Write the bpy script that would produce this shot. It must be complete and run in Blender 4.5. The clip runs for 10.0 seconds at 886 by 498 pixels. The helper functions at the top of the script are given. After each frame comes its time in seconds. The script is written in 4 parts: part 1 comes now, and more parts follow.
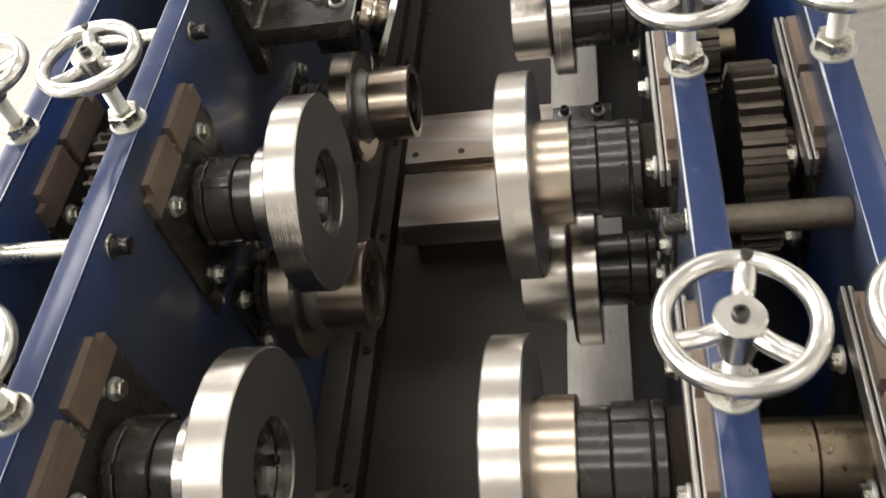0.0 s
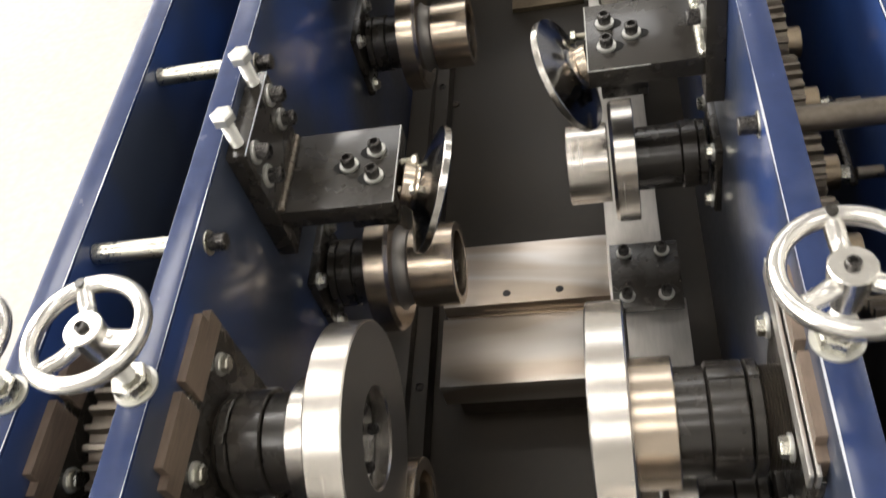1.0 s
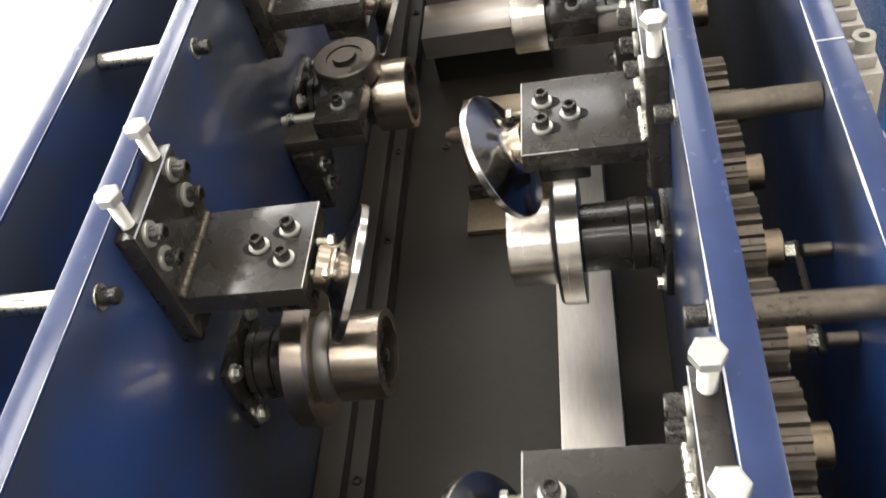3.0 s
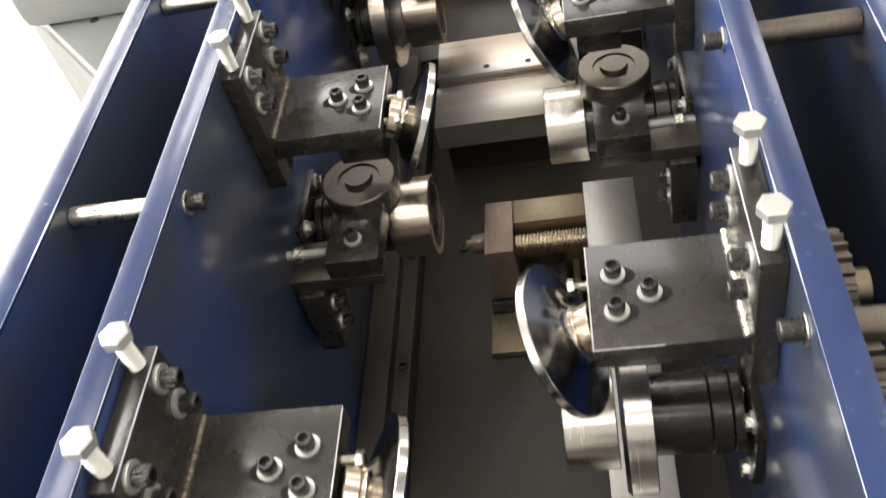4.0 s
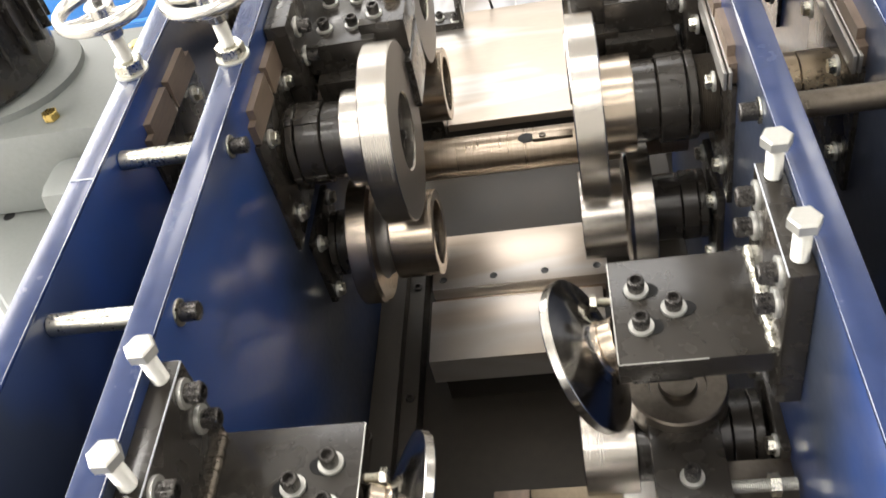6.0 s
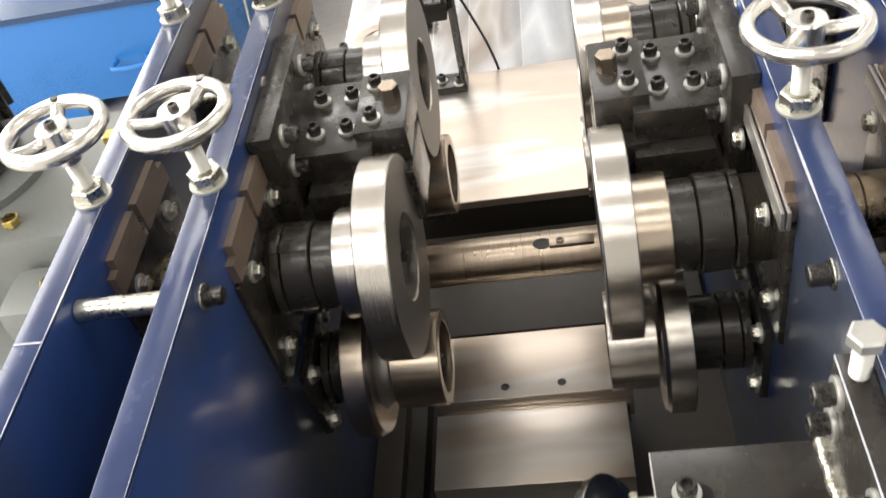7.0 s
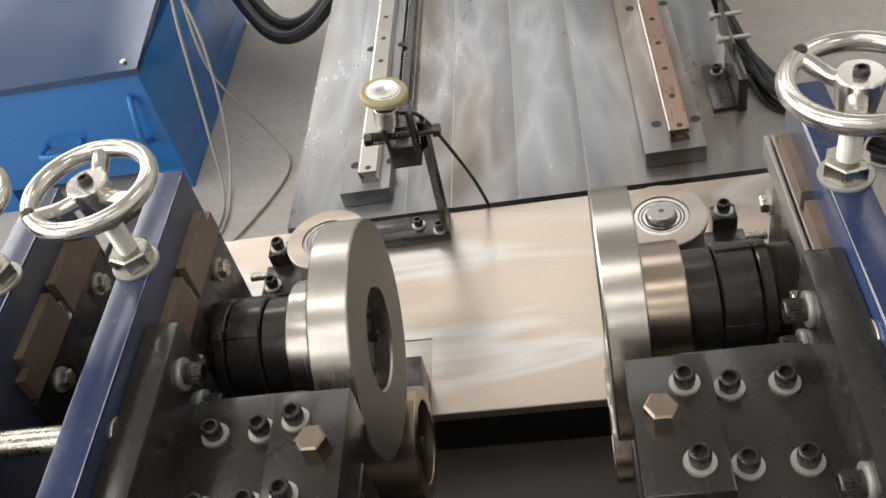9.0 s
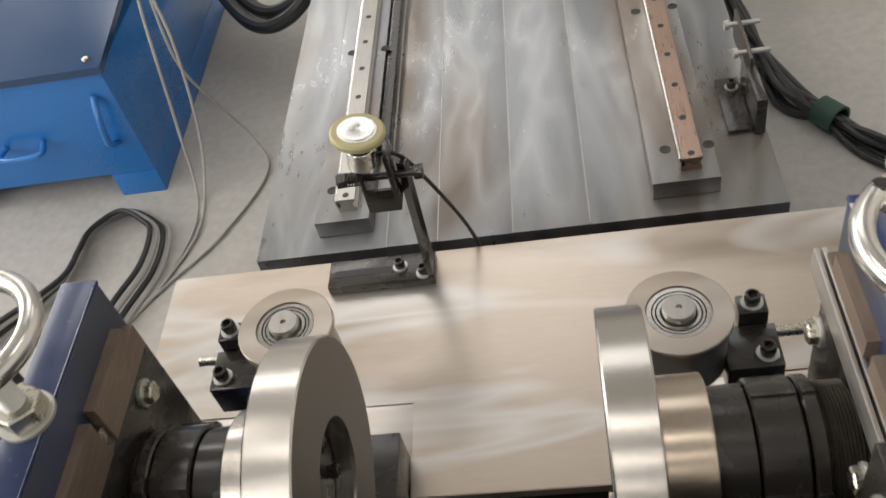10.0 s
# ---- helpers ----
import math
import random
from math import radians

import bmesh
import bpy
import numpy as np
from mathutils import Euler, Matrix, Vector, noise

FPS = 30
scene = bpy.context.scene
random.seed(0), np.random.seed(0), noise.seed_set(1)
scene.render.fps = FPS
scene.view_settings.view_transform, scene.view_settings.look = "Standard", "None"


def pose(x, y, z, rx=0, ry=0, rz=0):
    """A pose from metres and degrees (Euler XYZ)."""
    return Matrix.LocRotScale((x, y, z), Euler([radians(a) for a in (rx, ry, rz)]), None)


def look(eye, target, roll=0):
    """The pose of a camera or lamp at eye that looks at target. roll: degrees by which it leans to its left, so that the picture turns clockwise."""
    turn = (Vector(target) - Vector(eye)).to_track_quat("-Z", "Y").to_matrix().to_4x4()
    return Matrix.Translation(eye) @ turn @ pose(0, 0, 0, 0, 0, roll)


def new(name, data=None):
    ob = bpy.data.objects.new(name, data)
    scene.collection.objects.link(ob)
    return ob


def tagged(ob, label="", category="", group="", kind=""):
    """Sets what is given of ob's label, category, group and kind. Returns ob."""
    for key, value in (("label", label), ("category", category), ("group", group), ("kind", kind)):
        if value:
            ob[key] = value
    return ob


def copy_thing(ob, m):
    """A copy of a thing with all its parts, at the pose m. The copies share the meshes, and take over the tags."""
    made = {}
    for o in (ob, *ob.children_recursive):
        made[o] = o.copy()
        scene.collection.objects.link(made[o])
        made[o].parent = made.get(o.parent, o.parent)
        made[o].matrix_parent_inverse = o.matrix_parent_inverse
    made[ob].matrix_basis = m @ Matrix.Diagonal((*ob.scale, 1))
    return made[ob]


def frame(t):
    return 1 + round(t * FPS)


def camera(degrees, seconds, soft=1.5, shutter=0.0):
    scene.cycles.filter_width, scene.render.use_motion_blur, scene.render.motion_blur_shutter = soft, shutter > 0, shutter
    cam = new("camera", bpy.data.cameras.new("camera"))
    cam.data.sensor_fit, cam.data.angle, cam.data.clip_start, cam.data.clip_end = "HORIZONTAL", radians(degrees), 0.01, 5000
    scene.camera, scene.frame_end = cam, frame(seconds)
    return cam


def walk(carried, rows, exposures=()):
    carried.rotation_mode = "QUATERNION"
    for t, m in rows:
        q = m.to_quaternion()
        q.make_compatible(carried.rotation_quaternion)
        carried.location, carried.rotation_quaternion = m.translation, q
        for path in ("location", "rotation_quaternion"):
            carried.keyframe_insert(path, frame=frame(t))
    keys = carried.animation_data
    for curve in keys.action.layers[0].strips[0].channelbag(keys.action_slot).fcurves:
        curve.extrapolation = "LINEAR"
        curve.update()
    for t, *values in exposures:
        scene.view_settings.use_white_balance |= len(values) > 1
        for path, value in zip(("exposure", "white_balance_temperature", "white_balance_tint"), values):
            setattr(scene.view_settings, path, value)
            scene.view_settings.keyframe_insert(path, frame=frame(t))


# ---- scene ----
cam = camera(51.7, 10.0, soft=1.6, shutter=0.25)
PATH = [
    (0, (0.294, -0.625, 1.595), (-0.093, 0.613, 0.072), -17.3),
    (0.5, (0.238, -0.486, 1.609), (-0.145, 0.734, 0.071), -18.0),
    (1, (0.215, -0.318, 1.627), (-0.18, 0.918, 0.104), -19.0),
    (1.5, (0.22, -0.145, 1.615), (-0.146, 1.1, 0.093), -18.2),
    (2, (0.284, 0.033, 1.617), (-0.053, 1.272, 0.084), -15.8),
    (2.5, (0.316, 0.171, 1.578), (-0.075, 1.467, 0.106), -17.6),
    (2.7, (0.31, 0.224, 1.571), (-0.079, 1.523, 0.1), -17.6),
    (3.8, (0.211, 0.487, 1.559), (-0.135, 1.845, 0.132), -16.6),
    (4, (0.206, 0.554, 1.555), (-0.138, 1.9, 0.117), -16.6),
    (4.5, (0.204, 0.752, 1.558), (-0.128, 2.123, 0.14), -15.6),
    (5, (0.225, 0.879, 1.545), (-0.105, 2.274, 0.151), -15.1),
    (5.5, (0.221, 0.965, 1.533), (-0.11, 2.348, 0.127), -15.1),
    (5.7, (0.202, 1.004, 1.544), (-0.121, 2.392, 0.141), -15.1),
    (6.8, (0.147, 1.232, 1.555), (-0.163, 2.638, 0.166), -15.0),
    (7, (0.156, 1.274, 1.552), (-0.156, 2.686, 0.17), -15.1),
    (7.5, (0.179, 1.465, 1.55), (-0.131, 2.866, 0.157), -15.0),
    (7.9, (0.181, 1.606, 1.541), (-0.124, 2.973, 0.113), -14.7),
    (8, (0.178, 1.645, 1.538), (-0.129, 3.005, 0.105), -15.2),
    (8.5, (0.152, 1.787, 1.522), (-0.151, 3.176, 0.116), -15.3),
    (9, (0.159, 1.805, 1.502), (-0.141, 3.205, 0.107), -15.4),
    (9.5, (0.171, 1.888, 1.5), (-0.122, 3.256, 0.071), -15.4),
    (10, (0.167, 2.015, 1.474), (-0.133, 3.353, 0.019), -15.6),
]
walk(cam, [(t, look(eye, target, roll)) for t, eye, target, roll in PATH], [(0, 0.12), (0.5, 0.27), (1, 0.24), (2.5, 0.8), (4, 0.66), (5.5, 0.72), (7, 0.34), (7.5, 0.22), (8, -0.26), (8.5, -0.54), (9.5, -0.56), (10, -0.62)])

# ---- light ----
world = bpy.data.worlds.new("world")
scene.world = world
world.use_nodes = True
wn = world.node_tree.nodes
sky = wn.new("ShaderNodeTexSky")
sky.sky_type, sky.sun_disc = "NISHITA", False
sky.sun_elevation, sky.sun_rotation = radians(40), radians(-80)
world.node_tree.links.new(sky.outputs[0], wn["Background"].inputs[0])
wn["Background"].inputs[1].default_value = 0.12

FLOOR = -0.12


def area(name, m, sx, sy, power, colour):
    lamp = bpy.data.lights.new(name, "AREA")
    lamp.shape, lamp.size, lamp.size_y, lamp.energy, lamp.color = "RECTANGLE", sx, sy, power, colour
    ob = new(name, lamp)
    ob.matrix_world = m
    return ob


# daylight in the window band of the left wall, and in unseen roof lights
WARM = (1.0, 0.955, 0.89)
area("window_daylight", look((-5.35, 3.3, 2.6), (0, 3.3, 2.2)), 16.0, 3.0, 980, WARM)
SKY_FILL_SPANS = [(-3.4, -1.2), (2.8, 4.6), (9.1, 11.6)]
for y0, y1 in SKY_FILL_SPANS:
    # x = 3.95 is an unseen east row, added as fill for the left plates
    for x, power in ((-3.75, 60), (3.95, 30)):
        area("unseen_roof_light", look((x, (y0 + y1) / 2, 6.2), (x, (y0 + y1) / 2 + 0.001, 0)), 2.3 if x < 0 else 1.8, y1 - y0, power * (y1 - y0), WARM)
# unseen roof strips, added for the bright bands on the roll rims
for ry in (-3.2, -0.6, 2.0):
    area("unseen_roof_light", look((-0.7, ry, 6.2), (-0.7, ry + 0.001, 0)), 2.8, 0.5, 42, WARM)
# unseen roof light, added so the exit table reflects something bright
area("unseen_roof_light", look((-0.45, 8.7, 6.2), (-0.45, 8.701, 0)), 3.2, 3.8, 120, WARM)


# ---- materials ----
def nodes_of(name):
    m = bpy.data.materials.new(name)
    m.use_nodes = True
    return m, m.node_tree.nodes, m.node_tree.links, m.node_tree.nodes["Principled BSDF"]


def material(name, base, metallic=0.0, rough=0.5, vary=0.15, big=6.0, fine=120.0, bump=0.05, coat=0.0, stretch=(1, 1, 1),
             rough_vary=0.12, stain_glare=None, stain_glare_at=0.62, per_object=0.0, bump_size=0.001, scuff_sheen=0.0):
    """A surface with colour and gloss that vary at two scales, fine relief, and patches of another colour: stains,
    painted haze and reflections.
    """
    m, n, l, p = nodes_of(name)
    co = n.new("ShaderNodeTexCoord")
    mp = n.new("ShaderNodeMapping")
    mp.inputs["Scale"].default_value = stretch
    l.new(co.outputs["Object"], mp.inputs[0])
    a = n.new("ShaderNodeTexNoise")
    a.inputs["Scale"].default_value, a.inputs["Detail"].default_value = big, 6
    b = n.new("ShaderNodeTexNoise")
    b.inputs["Scale"].default_value, b.inputs["Detail"].default_value = fine, 4
    l.new(co.outputs["Object"], a.inputs[0])
    l.new(mp.outputs[0], b.inputs[0])
    mix = n.new("ShaderNodeMath")
    mix.operation = "MULTIPLY_ADD"
    mix.inputs[1].default_value = 0.5
    half = n.new("ShaderNodeMath")
    half.operation = "MULTIPLY"
    half.inputs[1].default_value = 0.5
    l.new(b.outputs[0], half.inputs[0])
    l.new(a.outputs[0], mix.inputs[0])
    l.new(half.outputs[0], mix.inputs[2])
    ramp = n.new("ShaderNodeMapRange")
    ramp.inputs[1].default_value, ramp.inputs[2].default_value = 0.3, 0.7
    ramp.inputs[3].default_value, ramp.inputs[4].default_value = 1 - vary, 1 + vary
    l.new(mix.outputs[0], ramp.inputs[0])
    value = ramp.outputs[0]
    if per_object:
        info = n.new("ShaderNodeObjectInfo")
        spread = n.new("ShaderNodeMapRange")
        spread.inputs[3].default_value, spread.inputs[4].default_value = 1 - per_object, 1 + per_object
        l.new(info.outputs["Random"], spread.inputs[0])
        times = n.new("ShaderNodeMath")
        times.operation = "MULTIPLY"
        l.new(value, times.inputs[0])
        l.new(spread.outputs[0], times.inputs[1])
        value = times.outputs[0]
    col = n.new("ShaderNodeVectorMath")
    col.operation = "SCALE"
    col.inputs[0].default_value = base
    l.new(value, col.inputs["Scale"])
    out = col.outputs[0]
    if stain_glare:
        s = n.new("ShaderNodeTexNoise")
        s.inputs["Scale"].default_value, s.inputs["Detail"].default_value = big * 0.7, 3
        l.new(mp.outputs[0], s.inputs[0])
        sr = n.new("ShaderNodeMapRange")
        sr.inputs[1].default_value, sr.inputs[2].default_value = stain_glare_at, stain_glare_at + 0.16
        l.new(s.outputs[0], sr.inputs[0])
        mx = n.new("ShaderNodeMix")
        mx.data_type = "RGBA"
        l.new(sr.outputs[0], mx.inputs[0])
        l.new(out, mx.inputs[6])
        mx.inputs[7].default_value = (*stain_glare, 1)
        out = mx.outputs[2]
    if scuff_sheen:
        # curved wipe marks, and on PLATE pale glossy reflections put into the colour
        w = n.new("ShaderNodeTexNoise")
        w.inputs["Scale"].default_value, w.inputs["Detail"].default_value, w.inputs["Distortion"].default_value = big * 0.7, 2, 1.2
        l.new(mp.outputs[0], w.inputs[0])
        off = n.new("ShaderNodeMath")
        off.operation = "SUBTRACT"
        off.inputs[1].default_value = 0.52
        l.new(w.outputs[0], off.inputs[0])
        dist = n.new("ShaderNodeMath")
        dist.operation = "ABSOLUTE"
        l.new(off.outputs[0], dist.inputs[0])
        wr = n.new("ShaderNodeMapRange")
        wr.inputs[1].default_value, wr.inputs[2].default_value = 0.0, 0.09
        wr.inputs[3].default_value, wr.inputs[4].default_value = scuff_sheen, 0
        l.new(dist.outputs[0], wr.inputs[0])
        mw = n.new("ShaderNodeMix")
        mw.data_type = "RGBA"
        l.new(wr.outputs[0], mw.inputs[0])
        l.new(out, mw.inputs[6])
        mw.inputs[7].default_value = (0.7, 0.7, 0.69, 1)
        out = mw.outputs[2]
    l.new(out, p.inputs["Base Color"])
    rr = n.new("ShaderNodeMapRange")
    rr.inputs[1].default_value, rr.inputs[2].default_value = 0.3, 0.7
    rr.inputs[3].default_value, rr.inputs[4].default_value = max(0.03, rough - rough_vary), min(1, rough + rough_vary)
    l.new(mix.outputs[0], rr.inputs[0])
    l.new(rr.outputs[0], p.inputs["Roughness"])
    p.inputs["Metallic"].default_value = metallic
    p.inputs["Coat Weight"].default_value = coat
    p.inputs["Coat Roughness"].default_value = 0.12
    if bump:
        bp = n.new("ShaderNodeBump")
        bp.inputs["Strength"].default_value, bp.inputs["Distance"].default_value = bump, bump_size
        l.new(mix.outputs[0], bp.inputs["Height"])
        l.new(bp.outputs[0], p.inputs["Normal"])
    return m


# grey patches in BLUE put the haze over the dim plates into the colour
BLUE = material("blue_machine_paint", (0.019, 0.048, 0.17), 0, 0.34, 0.1, 3.5, 90, 0.005, 0.5, rough_vary=0.05, stain_glare=(0.03, 0.038, 0.06), stain_glare_at=0.4)
# same paint as BLUE; haze and reflection on the top edges are put into NAVY
NAVY = material("blue_top_edge_haze", (0.019, 0.034, 0.1), 0, 0.22, 0.14, 9, 60, 0.01, 0.2, rough_vary=0.09, stain_glare=(0.04, 0.055, 0.11), stain_glare_at=0.68)
NAVY.node_tree.nodes["Principled BSDF"].inputs["Specular IOR Level"].default_value = 0.35
BLACK = material("gloss_black_painted_steel", (0.028, 0.0245, 0.0205), 0.1, 0.27, 0.22, 9, 40, 0.012, 0.35, rough_vary=0.03)
BOLT = material("black_bolt_steel", (0.075, 0.07, 0.066), 0.8, 0.3, 0.3, 60, 500, 0.1)
ROLL = material("ground_roll_steel", (0.6, 0.565, 0.52), 1, 0.26, 0.04, 9, 700, 0.002, stretch=(1, 0.004, 0.004), rough_vary=0.02)
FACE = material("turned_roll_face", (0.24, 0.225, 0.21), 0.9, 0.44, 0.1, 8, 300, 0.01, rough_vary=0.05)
COLLAR = material("bronzed_collar_steel", (0.56, 0.475, 0.385), 1, 0.25, 0.06, 10, 700, 0.002, stretch=(1, 0.004, 0.004), rough_vary=0.02)
FLARE = material("dark_polished_flare_steel", (0.3, 0.285, 0.27), 1, 0.16, 0.08, 12, 200, 0.006, rough_vary=0.05)
CHROME = material("worn_chrome", (0.52, 0.5, 0.47), 1, 0.2, 0.06, 25, 200, 0.01, rough_vary=0.05)
WHEEL = material("worn_wheel_chrome", (0.72, 0.7, 0.66), 0.93, 0.22, 0.08, 30, 120, 0.03, rough_vary=0.07)
SHAFT = material("oily_bronzed_shaft", (0.36, 0.295, 0.23), 1, 0.3, 0.18, 14, 300, 0.006, stretch=(1, 0.004, 0.004), rough_vary=0.05)
OLIVE = material("oil_browned_steel", (0.26, 0.21, 0.145), 0.8, 0.42, 0.2, 14, 160, 0.12)
WORN = material("worn_paint_edge", (0.55, 0.57, 0.62), 0.2, 0.45, 0.2, 40, 200, 0.1)
CREAM = material("cream_panel_paint", (0.6, 0.52, 0.4), 0, 0.5, 0.06, 4, 120, 0.05)
ZINC = material("zinc_plated_steel", (0.62, 0.6, 0.52), 1, 0.3, 0.12, 40, 300, 0.1)
GALV = material("pale_galvanised_bolt", (0.54, 0.535, 0.5), 0.7, 0.4, 0.08, 40, 300, 0.1)
RUST = material("flame_cut_brown_steel", (0.225, 0.17, 0.13), 0.4, 0.42, 0.3, 18, 160, 0.3, stretch=(1, 0.25, 3))
# reflection streaks and white glossy patches are put into the PLATE colours
PLATE = material("ground_table_steel", (0.54, 0.465, 0.39), 0.88, 0.34, 0.06, 6, 90, 0.006, stretch=(0.35, 1.5, 1), stain_glare=(0.33, 0.275, 0.22), stain_glare_at=0.47, rough_vary=0.06, scuff_sheen=0.6)
# the cool sky reflection is put into the BENCH base, between warm stains
BENCH = material("planed_bench_steel", (0.235, 0.24, 0.247), 0.85, 0.33, 0.12, 4, 60, 0.012, stretch=(1.5, 0.4, 1), stain_glare=(0.19, 0.16, 0.135), stain_glare_at=0.48, rough_vary=0.12, per_object=0.22, scuff_sheen=0.22)
GREYBAR = material("grey_slide_bar_steel", (0.46, 0.44, 0.41), 0.85, 0.38, 0.15, 10, 180, 0.1, stretch=(1, 0.15, 1), stain_glare=(0.25, 0.23, 0.2), stain_glare_at=0.62)
BED = material("oily_dark_bed_plate", (0.034, 0.028, 0.021), 0.0, 0.5, 0.25, 4, 60, 0.1, stain_glare=(0.05, 0.037, 0.025), stain_glare_at=0.58)
GEAR = material("oily_gear_steel", (0.145, 0.125, 0.102), 0.85, 0.36, 0.25, 20, 160, 0.15)
BRONZE = material("bronze_hub", (0.34, 0.275, 0.195), 1, 0.32, 0.12, 20, 200, 0.08)
FLOORM = material("dusty_concrete", (0.43, 0.41, 0.38), 0, 0.8, 0.16, 1.7, 40, 0.25, stain_glare=(0.36, 0.335, 0.3), stain_glare_at=0.55, bump_size=0.004)
CABINET = material("bright_blue_cabinet_paint", (0.018, 0.165, 0.5), 0, 0.32, 0.06, 4, 250, 0.008, 0.3)
DESKTOP = material("glossy_blue_panel", (0.014, 0.05, 0.13), 0, 0.14, 0.06, 4, 250, 0.004, 0.2)
CABLE = material("grey_cable", (0.38, 0.37, 0.34), 0, 0.5, 0.1, 20, 200, 0.05)
GAP = material("slot_shade_black", (0.006, 0.006, 0.006), 0, 0.85, 0.1, 20, 200, 0.02)
HOSE = material("black_hose", (0.02, 0.02, 0.02), 0, 0.42, 0.2, 20, 200, 0.1)
YELLOW = material("yellowed_rubber", (0.42, 0.37, 0.2), 0, 0.5, 0.1, 40, 300, 0.1)
ALU = material("aluminium", (0.78, 0.77, 0.74), 1, 0.3, 0.06, 30, 300, 0.05)
CASTALU = material("dusty_cast_aluminium", (0.46, 0.44, 0.395), 0.35, 0.5, 0.12, 12, 150, 0.15)
GREYPAINT = material("grey_cast_paint", (0.2, 0.21, 0.198), 0.1, 0.45, 0.1, 8, 150, 0.15)
GREENCLOTH = material("green_tape", (0.03, 0.07, 0.05), 0, 0.7, 0.2, 30, 200, 0.2)
WALLM = material("painted_hall_wall", (0.66, 0.65, 0.62), 0, 0.7, 0.08, 0.8, 30, 0.1)
DARKWALL = material("darkened_end_wall", (0.44, 0.435, 0.42), 0, 0.7, 0.08, 0.8, 30, 0.1)
ROOFM = material("grey_hall_roof", (0.42, 0.415, 0.405), 0, 0.7, 0.08, 0.8, 30, 0.1)
BRASS = material("yellow_brass", (0.6, 0.44, 0.15), 1, 0.28, 0.08, 30, 200, 0.02)
PINK = material("copper_toned_rail_steel", (0.42, 0.295, 0.235), 1, 0.3, 0.12, 12, 200, 0.05, stretch=(1, 0.1, 1))


# ---- building blocks ----
def bx(bm, x0, x1, y0, y1, z0, z1, bev=0.0015):
    """A bevelled box."""
    r = bmesh.ops.create_cube(bm, size=1)
    bmesh.ops.scale(bm, vec=(x1 - x0, y1 - y0, z1 - z0), verts=r["verts"])
    bmesh.ops.translate(bm, vec=((x0 + x1) / 2, (y0 + y1) / 2, (z0 + z1) / 2), verts=r["verts"])
    if bev:
        edges = list({e for v in r["verts"] for e in v.link_edges})
        bmesh.ops.bevel(bm, geom=edges, offset=bev, segments=2, affect="EDGES", profile=0.6)
    return bm


AXES = {"x": Matrix.Rotation(radians(90), 4, "Y"), "y": Matrix.Rotation(radians(-90), 4, "X"), "z": Matrix.Identity(4)}


def lathe(bm, profile, m=None, seg=48, closed=False):
    """Turns (height, radius) round the local z axis; ends at radius 0 are closed."""
    m = m or Matrix.Identity(4)
    rings = []
    for h, r in profile:
        if r <= 1e-6:
            rings.append([bm.verts.new(m @ Vector((0, 0, h)))])
        else:
            rings.append([bm.verts.new(m @ Vector((r * math.cos(6.283185 * k / seg), r * math.sin(6.283185 * k / seg), h))) for k in range(seg)])
    pairs = list(zip(rings, rings[1:])) + ([(rings[-1], rings[0])] if closed else [])
    for a, b in pairs:
        for k in range(seg):
            j = (k + 1) % seg
            if len(a) == 1:
                bm.faces.new((a[0], b[j], b[k]))
            elif len(b) == 1:
                bm.faces.new((a[k], a[j], b[0]))
            else:
                bm.faces.new((a[k], a[j], b[j], b[k]))
    return bm


def cyl(bm, h0, h1, r, m=None, seg=32, c=0.001):
    """A solid cylinder with chamfered ends."""
    c = min(c, r * 0.4, (h1 - h0) * 0.4)
    return lathe(bm, [(h0, 0), (h0, r - c), (h0 + c, r), (h1 - c, r), (h1, r - c), (h1, 0)], m, seg)


def tube(bm, points, r, seg=8):
    """A round tube along points; r is one radius or a list of them."""
    rings = []
    for i, p in enumerate(points):
        d = (points[min(i + 1, len(points) - 1)] - points[max(i - 1, 0)]).normalized()
        q = d.to_track_quat("Z", "Y")
        w = r[i] if isinstance(r, list) else r
        rings.append([bm.verts.new(p + q @ Vector((w * math.cos(6.283185 * k / seg), w * math.sin(6.283185 * k / seg), 0))) for k in range(seg)])
    for a, b in zip(rings, rings[1:]):
        for k in range(seg):
            bm.faces.new((a[k], a[(k + 1) % seg], b[(k + 1) % seg], b[k]))
    bm.faces.new(rings[0][::-1])
    bm.faces.new(rings[-1])
    return bm


def spline(pts, n=10):
    """Points of a smooth curve through pts."""
    pts = [Vector(p) for p in pts]
    out = []
    for i in range(len(pts) - 1):
        a, b, c, d = pts[max(i - 1, 0)], pts[i], pts[i + 1], pts[min(i + 2, len(pts) - 1)]
        for k in range(n):
            t = k / n
            out.append(0.5 * (2 * b + (c - a) * t + (2 * a - 5 * b + 4 * c - d) * t * t + (3 * b - a - 3 * c + d) * t ** 3))
    return out + [pts[-1]]


def meshed(name, bm, mat, angle=32):
    bmesh.ops.recalc_face_normals(bm, faces=bm.faces[:])
    for f in bm.faces:
        f.smooth = True
    for e in bm.edges:
        e.smooth = len(e.link_faces) == 2 and e.calc_face_angle(0) < radians(angle)
    me = bpy.data.meshes.new(name)
    bm.to_mesh(me)
    bm.free()
    me.materials.append(mat)
    return me


def part(name, bm, mat, parent, label=""):
    """Links a bmesh, or a mesh already made, as one mesh object under a thing or a part."""
    ob = new(name, bm if isinstance(bm, bpy.types.Mesh) else meshed(name, bm, mat))
    ob.parent = parent
    if label:
        tagged(ob, label)
    return ob


def thing(name, label, category, at=None, group="", kind=""):
    ob = new(name)
    ob.empty_display_size = 0.02
    ob.matrix_world = at or Matrix.Identity(4)
    return tagged(ob, label, category, group, kind)


